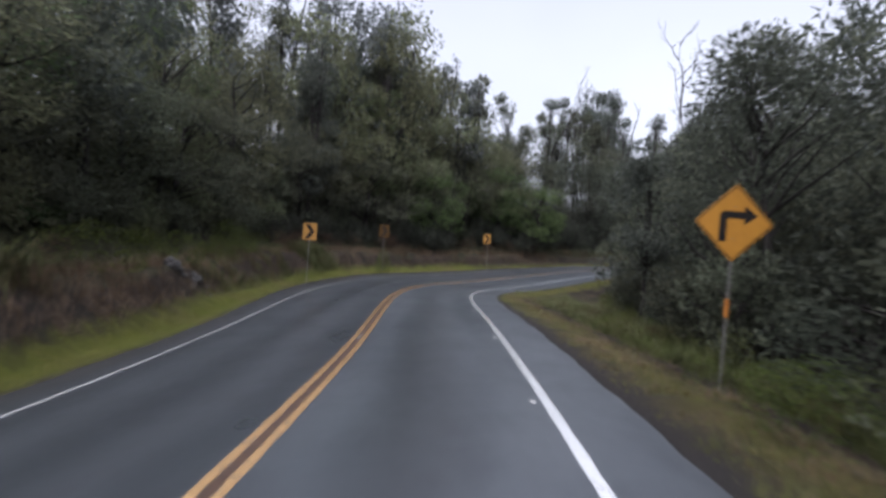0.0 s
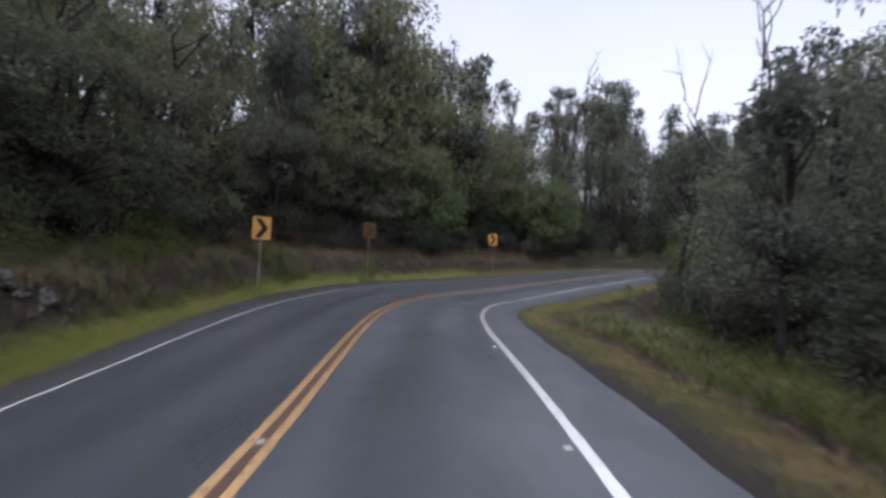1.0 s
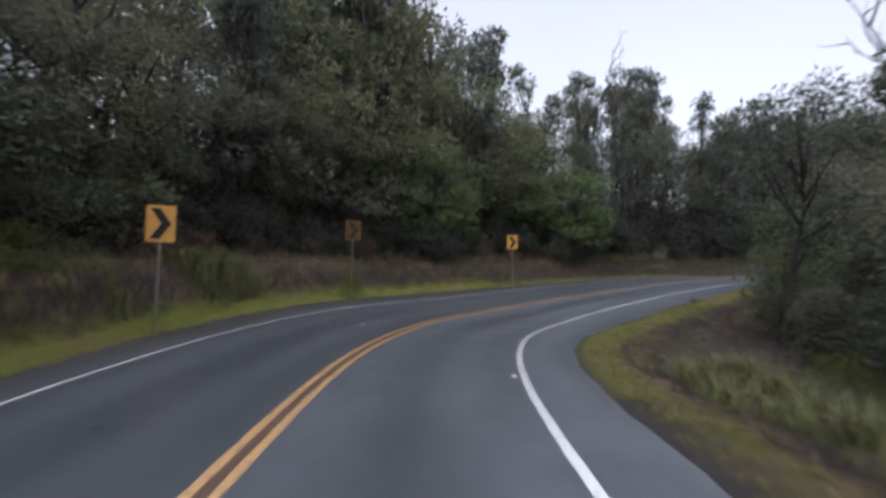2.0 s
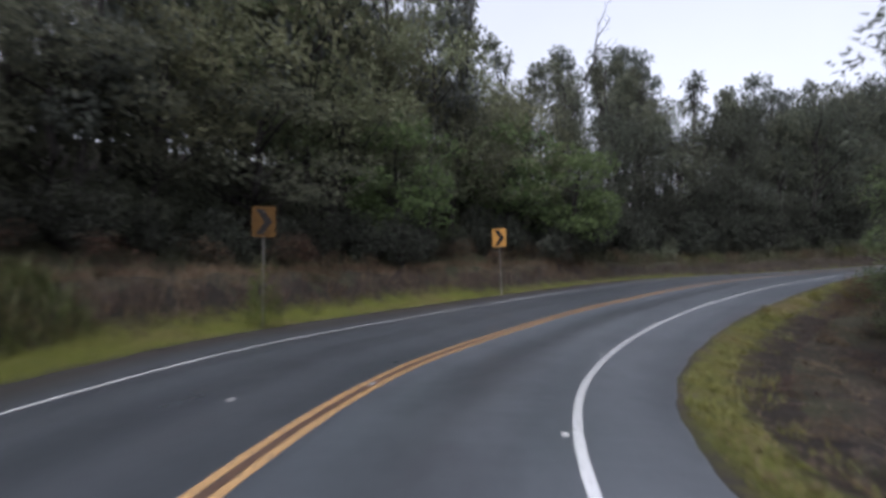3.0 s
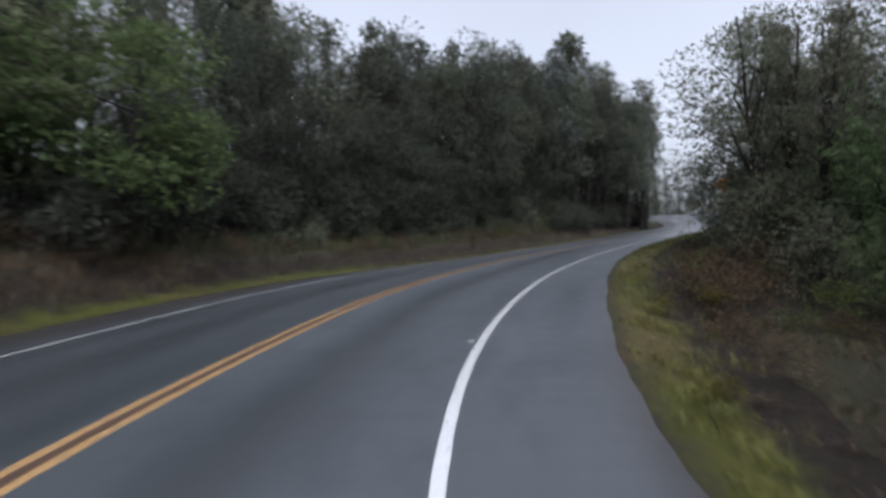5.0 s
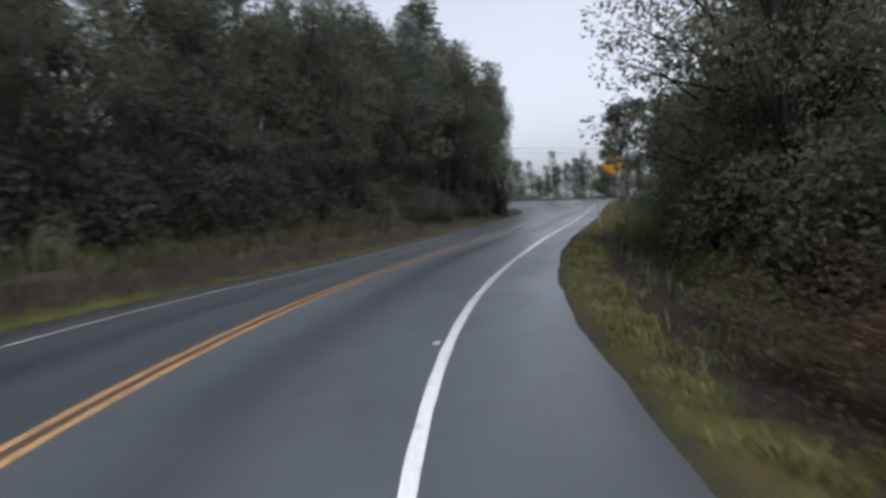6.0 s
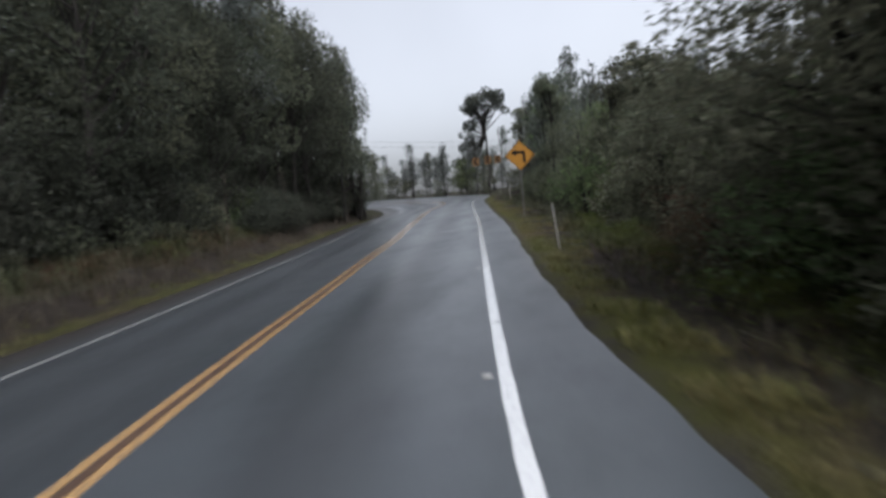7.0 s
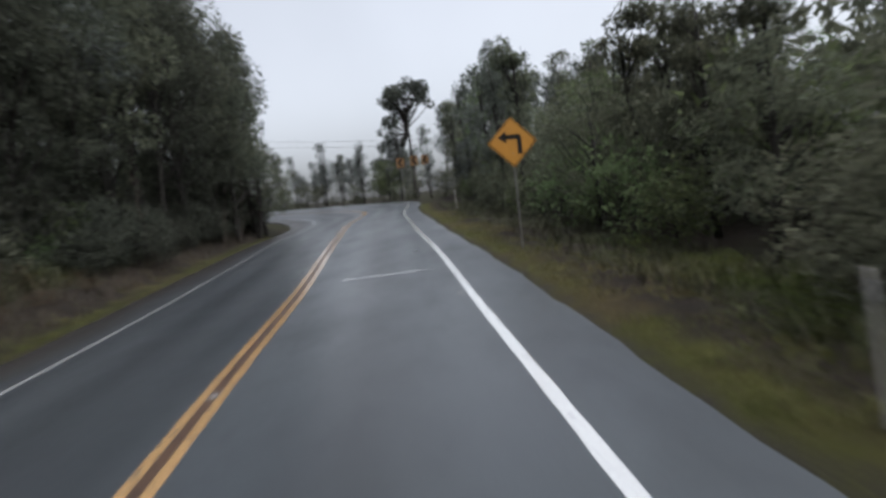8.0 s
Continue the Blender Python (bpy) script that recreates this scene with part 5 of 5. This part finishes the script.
    for lo, hi, count, near_u, far_u, small, tall in ((3, 17, 12, -6.3, -7.8, 0.5, 1.0), (29, 52, 26, -6.7, -8.6, 0.6, 1.35), (31, 55, 24, 6.0, 8.2, 0.2, 0.45), (1, 24, 12, 6.0, 6.8, 0.2, 0.5), (55, 82, 26, -6.6, -8.6, 0.4, 1.0), (51, 66, 26, 6.0, 7.8, 0.5, 1.3)):
        for k in range(count):
            p = on_road(own.uniform(lo, hi), own.uniform(near_u, far_u))
            plant(own.choice(fern), p.x, p.y, own.uniform(small, tall), 2.4, own, 0.6)
    fresh = shrub(75, LEAF_WEED, "fresh green leafy weed mound on the bank", (0.06, 0.14), 14, "weed_clump", 56)
    for lo, hi, count, near_u, far_u, small, tall in ((9, 27, 16, -6.6, -8.6, 0.7, 1.5), (54, 82, 5, -6.4, -7.8, 0.4, 0.9), (60, 76, 9, 5.4, 6.6, 0.3, 0.6), (63, 72, 9, 5.3, 6.2, 0.3, 0.6), (50, 66, 10, 6.2, 7.8, 0.5, 1.2)):
        for k in range(count):
            p = on_road(own.uniform(lo, hi), own.uniform(near_u, far_u))
            plant(fresh, p.x, p.y, own.uniform(small, tall), 2.4, own, 0.6)
    for proto in fern + [fresh]:
        forget(proto)
    yellow = shrub(61, LEAF_YELLOW, "small yellow-leaved weed in the verge", (0.12, 0.24), 8, "yellow_weed")
    for x, y, h in ((15.8, 41.7, 0.55), (11.6, 39.4, 0.5), (15.0, 42.0, 0.45)):
        plant(yellow, x, y, h, 2.4, rng, 0.9)
    forget(yellow)


build_forest()
build_shrubs()
for place in ((33.6, 62.6, 3.2, 6), (43.0, 66.6, 3.6, -9), (49.8, 68.2, 3.4, 12), (52.6, 69.0, 4.2, 18)):
    bare_sapling(*place)


# ---- grass ----
def blades(name, roots, lengths, widths, bend, material, rng, label):
    """Arching blades as one mesh: each a tapered strip of two quads and a tip."""
    n = len(roots)
    w = rng.uniform(0, 2 * math.pi, n)
    out = np.stack([np.cos(w), np.sin(w), np.zeros(n)], 1)
    side = np.stack([-np.sin(w), np.cos(w), np.zeros(n)], 1)
    arch = rng.uniform(bend[0], bend[1], n)
    rows = []
    for f, k in ((0.0, 1.0), (0.5, 0.85), (1.0, 0.0)):
        centre = roots + np.array((0, 0, 1))[None] * (lengths * (f - 0.45 * arch * f * f))[:, None] + out * (lengths * arch * f * f * 0.8)[:, None]
        if k:
            rows += [centre - side * (widths * k / 2)[:, None], centre + side * (widths * k / 2)[:, None]]
        else:
            rows.append(centre)
    verts = np.stack(rows, 1).reshape(-1, 3)
    b = np.arange(n)[:, None] * 5
    faces = np.concatenate([b + (0, 1, 3), b + (0, 3, 2), b + (2, 3, 4)], 1).reshape(-1, 3)
    return tagged(new(name, mesh_from(name, verts, faces, material)), label, "grass", kind="stuff")


def scatter(n, s_range, band, rng, patchy=0.0, lift=-0.01):
    """Root points on the ground in a band of offsets from the road; band(s) gives inner and outer."""
    s = rng.uniform(*s_range, n)
    lo, hi = band(s)
    u = lo + (hi - lo) * rng.random(n) ** 0.8
    if patchy:
        field = np.sin(s * 1.9 + 2.3 * np.sin(u * 1.7)) * np.sin(u * 2.6 + 1.9 * np.sin(s * 0.9)) + 0.6 * np.sin(s * 5.1 + u * 3.3)
        keep = field + rng.normal(size=n) * 0.5 > patchy
        s, u = s[keep], u[keep]
    x = np.interp(s, S, RX) + u * np.cos(np.interp(s, S, HEAD))
    y = np.interp(s, S, RY) + u * np.sin(np.interp(s, S, HEAD))
    return np.stack([x, y, surface_height(x, y) + lift], 1)


def turf(name, s_range, band, material, label, seed):
    """A low uneven mat of turf, grit and litter along the road, laid on the ground sheet."""
    cols, s_values = 19, np.linspace(*s_range, round((s_range[1] - s_range[0]) / 0.16) + 1)
    f = np.linspace(0, 1, cols)
    lo, hi = band(s_values)
    u = lo[:, None] + (hi - lo)[:, None] * f[None]
    head = np.interp(s_values, S, HEAD)
    x = np.interp(s_values, S, RX)[:, None] + u * np.cos(head)[:, None]
    y = np.interp(s_values, S, RY)[:, None] + u * np.sin(head)[:, None]
    along = s_values[:, None]
    lumps = 0.012 * np.sin(3.1 * along + 4 * u) + 0.01 * np.sin(7.7 * along - 6.1 * u + seed) + 0.008 * np.sin(13 * u + 5.2 * along)
    rim = np.clip(np.minimum(f, 1 - f) / 0.12, 0, 1)
    z = surface_height(x.ravel(), y.ravel()).reshape(x.shape) - 0.03 + (0.065 + lumps) * rim[None]
    flush = np.interp(s_values, S, RZ)[:, None] - u * np.interp(s_values, S, RB)[:, None] - 0.012
    blend = smooth(np.abs(u - lo[:, None]), 0.2, 0.75)
    z = flush * (1 - blend) + z * blend
    rows = len(s_values)
    a = (np.arange(rows - 1)[:, None] * cols + np.arange(cols - 1)[None]).ravel()
    faces = np.stack([a, a + 1, a + cols + 1, a + cols], 1)
    if seed == 1:
        faces = faces[:, ::-1]
    me = mesh_from(name, np.stack([x, y, z], 2).reshape(-1, 3), faces, material, True)
    across = np.abs(u - lo[:, None]).ravel()
    index = np.empty(len(me.loops), int)
    me.loops.foreach_get("vertex_index", index)
    layer = me.uv_layers.new(name="verge")
    layer.data.foreach_set("uv", np.stack([across[index], np.repeat(s_values, cols)[index]], 1).ravel())
    tagged(new(name, me), label, "turf", kind="stuff")


def build_grass():
    rng = np.random.default_rng(3)

    def sow(name, n, s_range, band, length, width, bend, material, label, patchy=0.0, lift=-0.01):
        r = scatter(n, s_range, band, rng, patchy, lift)
        n = len(r)
        x, y = r[:, 0], r[:, 1]
        swell = 0.55 + 0.3 * np.sin(1.3 * x + 1.4 * np.sin(0.9 * y)) * np.sin(1.1 * y + 1.7 * np.sin(0.7 * x)) + 0.25 * np.sin(3.7 * x + 2.1 * y) * np.sin(3.1 * y - 1.9 * x)
        blades(name, r, rng.uniform(*length, n) * (0.55 + 0.8 * swell), rng.uniform(*width, n), bend, material, rng, label)
    edge_l = lambda s: np.interp(s, S, LEFT_EDGE)
    edge_r = lambda s: np.interp(s, S, RIGHT_EDGE)
    wide_r = lambda s: np.interp(s, [0, 20, 34, 50, 56, 64, 68], [1.5, 1.2, 0.95, 0.9, 0.8, 0.85, 1.4])
    left = lambda s: (edge_l(s) - 0.12, edge_l(s) - 1.35)
    right = lambda s: (edge_r(s) + 0.15, edge_r(s) + wide_r(s))
    short = "short yellow-green verge grass along the asphalt edge"
    turf("verge_turf", (-4, 45), lambda s: (edge_l(s) + 0.12, edge_l(s) - 2.1), TURF_LUSH, "mossy yellow-green turf along the asphalt edge", 1)
    turf("verge_turf", (45, 59), lambda s: (edge_l(s) + 0.12, edge_l(s) - 2.1), TURF_FADING, "thinning yellow-green turf along the asphalt edge", 1)
    turf("verge_turf", (59, 100), lambda s: (edge_l(s) + 0.12, edge_l(s) - 2.1), TURF_OLIVE, "dull olive turf along the climbing asphalt edge", 1)
    turf("verge_turf", (-4, 22), lambda s: (edge_r(s) - 0.12, edge_r(s) + 2.2), TURF_GRITTY, "gritty tan and olive turf beside the asphalt", 2)
    turf("verge_turf", (22, 52), lambda s: (edge_r(s) - 0.12, edge_r(s) + 2.0), TURF_DULL, "patchy olive turf along the asphalt edge", 2)
    turf("verge_turf", (52, 100), lambda s: (edge_r(s) - 0.12, edge_r(s) + 2.0), TURF_NARROW, "narrow olive turf giving way to dark soil", 2)
    sow("verge_grass", 36000, (0, 48), left, (0.035, 0.10), (0.005, 0.011), (0.2, 1.0), BLADE_LUSH, short, -0.5, 0.025)
    sow("verge_grass", 13500, (48, 90), left, (0.05, 0.14), (0.006, 0.012), (0.2, 1.0), BLADE_SHORT, short, 0.15, 0.025)
    sow("verge_grass", 48000, (0, 90), right, (0.04, 0.13), (0.005, 0.011), (0.2, 1.0), BLADE_SHORT, short, -0.25, 0.025)
    sow("verge_grass", 9000, (0, 30), lambda s: (edge_r(s) + 0.3, edge_r(s) + 1.5), (0.08, 0.22), (0.005, 0.010), (0.4, 1.1), BLADE_DRY, "tan withered grass along the verge", 0.2, 0.02)
    sow("verge_grass", 5000, (50, 63), lambda s: (edge_r(s) + 0.1, edge_r(s) + 0.9), (0.08, 0.24), (0.006, 0.012), (0.4, 1.1), BLADE_SHORT, "lumpy olive grass hanging over the asphalt edge", 0.1, 0.02)
    sow("verge_grass", 8000, (30, 50), lambda s: (edge_r(s) + 0.1, edge_r(s) + 0.9), (0.08, 0.26), (0.006, 0.012), (0.4, 1.1), BLADE_LUSH, "lumpy green grass hanging over the asphalt edge", 0.1, 0.02)
    sow("verge_grass", 9000, (26, 60), lambda s: (edge_r(s) + 0.35, edge_r(s) + 1.7), (0.12, 0.36), (0.006, 0.012), (0.3, 1.0), BLADE_LUSH, "ragged tufts of yellow-green grass along the verge", 0.75, 0.0)
    cut = lambda s: (edge_l(s) - 1.15, edge_l(s) - 3.4)
    top = lambda s: (edge_l(s) - 2.3, edge_l(s) - 4.6)
    weedy = lambda s: (edge_l(s) - 1.0, edge_l(s) - 2.8)
    sow("dry_grass", 44000, (0, 54), cut, (0.15, 0.6), (0.006, 0.014), (0.4, 1.0), BLADE_DRY, "brown dry grass on the roadside cut bank", -0.6)
    sow("tall_grass", 13000, (0, 52), top, (0.4, 1.0), (0.008, 0.02), (0.4, 1.0), BLADE_TALL, "tall arching grass on top of the bank", 0.2)
    sow("tall_grass", 13000, (52, 98), top, (0.5, 1.2), (0.012, 0.03), (0.3, 1.0), BLADE_TALL, "tall arching green grass on the roadside bank", 0.0)
    sow("tall_grass", 21000, (48, 98), lambda s: (edge_l(s) - 0.8, edge_l(s) - 3.6), (0.2, 0.8), (0.008, 0.02), (0.3, 1.0), BLADE_BROWN, "rough brownish grass on the low bank", -0.2)
    sow("tall_grass", 6000, (19.0, 27.5), weedy, (0.25, 0.8), (0.008, 0.02), (0.4, 1.0), BLADE_WEED, "fresh green weeds round the chevron post", 0.45)
    sow("tall_grass", 2600, (29, 31.5), weedy, (0.3, 0.9), (0.008, 0.02), (0.4, 1.0), BLADE_WEED, "fresh green weeds round the chevron post", 0.0)
    sow("tall_grass", 6000, (3, 12), lambda s: (edge_l(s) - 2.0, edge_l(s) - 4.2), (0.7, 1.5), (0.014, 0.03), (0.6, 1.1), BLADE_WEED, "tall arching cane grass on the bank", 0.2)
    rough = lambda s: (edge_r(s) + 1.0, np.interp(s, [4, 16, 24, 32, 48, 60, 70], [6.8, 8.2, 9.8, 10.2, 9.4, 8.2, 7.4]))
    lush = lambda s: (edge_r(s) + 1.7, edge_r(s) + np.interp(s, [0, 12, 20, 26], [3.2, 3.4, 4.0, 3.0]))
    sow("tall_grass", 26000, (2, 27), lush, (0.25, 0.75), (0.006, 0.016), (0.4, 1.1), BLADE_WEED, "soft green weeds massed below the shrubs", -0.2)
    sow("tall_grass", 9000, (0, 30), rough, (0.1, 0.35), (0.006, 0.016), (0.4, 1.1), BLADE_TALL, "rough green weeds on the verge", 0.2)
    sow("tall_grass", 5000, (30, 56), rough, (0.08, 0.3), (0.006, 0.016), (0.4, 1.1), BLADE_TALL, "sparse low weeds on dark bare soil", 0.7)
    sow("tall_grass", 10000, (56, 98), rough, (0.15, 0.5), (0.008, 0.02), (0.4, 1.1), BLADE_TALL, "rough green weeds on the verge", 0.0)
    sow("tall_grass", 4500, (65, 73), lambda s: (edge_r(s) + 1.2, edge_r(s) + 3.0), (0.2, 0.55), (0.006, 0.016), (0.4, 1.1), BLADE_WEED, "soft green weeds beside the asphalt", 0.1)
    sow("dry_grass", 6500, (31, 52), lambda s: (edge_r(s) + 1.1, edge_r(s) + 2.9), (0.05, 0.2), (0.005, 0.012), (0.6, 1.2), BLADE_DRY, "reddish dead weeds on dark soil", 0.35)
    sow("dry_grass", 5000, (53, 66), lambda s: (edge_r(s) + 0.8, edge_r(s) + 2.8), (0.05, 0.22), (0.005, 0.012), (0.6, 1.2), BLADE_DRY, "brown dead weeds over dark soil", 0.4)
    sow("dry_grass", 16000, (0, 70), rough, (0.06, 0.28), (0.005, 0.012), (0.5, 1.2), BLADE_DRY, "brown dead weeds on the verge", 0.1)


build_grass()


def build_twigs():
    """Dead sticks strewn over the bare soil inside the bend and on the cut bank."""
    rng = np.random.default_rng(8)
    pieces = []
    for lo, hi, band, count in ((30, 58, (5.9, 9.2), 260), (0, 30, (5.6, 7.4), 90), (2, 50, (-7.6, -6.2), 160)):
        for _ in range(count):
            p = on_road(rng.uniform(lo, hi), rng.uniform(*band))
            w, long = rng.uniform(0, 2 * math.pi), rng.uniform(0.12, 0.5)
            z = float(surface_height(np.array([p.x]), np.array([p.y]))[0])
            a = Vector((p.x, p.y, z - 0.01))
            way = Vector((math.cos(w), math.sin(w), rng.uniform(0.05, 0.7)))
            kink = Vector(rng.normal(size=3)) * 0.03
            r = rng.uniform(0.004, 0.011)
            pieces.append(tube([(a, r), (a + way * long * 0.5 + kink, r * 0.8), (a + way * long, r * 0.4)], 4, False))
    tagged(new("dead_twigs", mesh_from("dead_twigs", *joined(pieces), DEAD_TWIG, True)), "dead brown sticks strewn over bare soil", "twigs", kind="stuff")


build_twigs()


# ---- rocks and litter ----
def rock(x, y, size, seed, material, name, label, squash=0.7):
    bm = bmesh.new()
    bmesh.ops.create_icosphere(bm, subdivisions=3 if size > 0.11 else 2, radius=size)
    for v in bm.verts:
        d = v.co.normalized()
        v.co *= 1 + 0.45 * noise.noise(d * 1.6 + Vector((seed, 0, 0))) + 0.3 * abs(noise.noise(d * 4 + Vector((0, seed, 0)))) + 0.12 * noise.noise(d * 9 + Vector((0, seed, 0)))
        v.co.z *= squash
    me = bpy.data.meshes.new(name)
    bm.to_mesh(me)
    bm.free()
    me.materials.append(material)
    ob = new(name, me)
    ob.matrix_world = pose(x, y, ground_at(x, y) + size * squash * 0.35, 0, 0, seed * 50)
    tagged(ob, label, name.replace("_", " "), name.replace("_", " ") + "s on the verge")


rubble = random.Random(31)
for i in range(16):
    size = (0.22, 0.18, 0.15, 0.12)[i] if i < 4 else rubble.uniform(0.05, 0.1)
    rock(-6.3 + rubble.uniform(-0.5, 0.5), 17.9 + rubble.uniform(-0.8, 0.8), size, i + 1, ROCK if i % 3 else PALE_ROCK, "boulder" if i < 4 else "broken_rock", "rough grey lava rock half buried in the cut bank" if i < 4 else "small broken grey lava rock on the cut bank", 0.8)
for i, (x, y, size) in enumerate(((11.44, 37.98, 0.07), (10.96, 37.22, 0.05), (11.2, 37.6, 0.03), (3.75, 18.4, 0.026), (4.75, 14.4, 0.024), (5.35, 14.9, 0.03), (7.25, 32.3, 0.026), (7.9, 32.2, 0.034), (8.1, 33.0, 0.024), (4.7, 7.0, 0.026), (25.3, 46.0, 0.24))):
    rock(x, y, size, i + 11, LITTER if size < 0.2 else ROCK, "pale_stone" if size < 0.2 else "boulder", "small pale stone lying in verge grass" if size < 0.2 else "rounded grey boulder in verge weeds", 0.5)


# ---- overhead cables at the crest ----
def cable(a, b, sag):
    rings = []
    for k in range(25):
        f = k / 24
        p = Vector(a).lerp(Vector(b), f)
        p.z -= sag * 4 * f * (1 - f)
        rings.append((p, 0.014))
    v, f = tube(rings, 5)
    tagged(new("overhead_cable", mesh_from("overhead_cable", v, f, WIRE, True)), "thin black overhead cable strung between wooden poles", "cable", "overhead cables at the crest")


def utility_pole(x, y, top):
    foot = ground_at(x, y)
    thing = new("utility_pole")
    thing.location = (x, y, foot)
    v, f = tube([((0, 0, -0.8), 0.16), ((0, 0, (top - foot) * 0.5), 0.135), ((0, 0, top - foot + 0.5), 0.11)], 10)
    part_mesh("pole", mesh_from("pole", v, f, BARK, True), thing)
    bm = bmesh.new()
    bmesh.ops.create_cube(bm, size=1.0, matrix=Matrix.Translation((0, 0.13, top - foot)) @ Matrix.Diagonal((1.8, 0.09, 0.11, 1)))
    bmesh.ops.bevel(bm, geom=list(bm.edges), offset=0.01, segments=1, affect="EDGES")
    part("crossarm", bm, BARK, thing)
    tagged(thing, "brown wooden utility pole with a crossarm among trees", "utility pole", "utility poles at the crest")


utility_pole(76.0, 92.0, 13.2)
utility_pole(84.0, 58.0, 9.4)
cable((76.0, 92.1, 13.26), (84.0, 58.1, 9.46), 0.4)
cable((75.2, 92.1, 12.8), (83.2, 58.1, 9.0), 0.6)
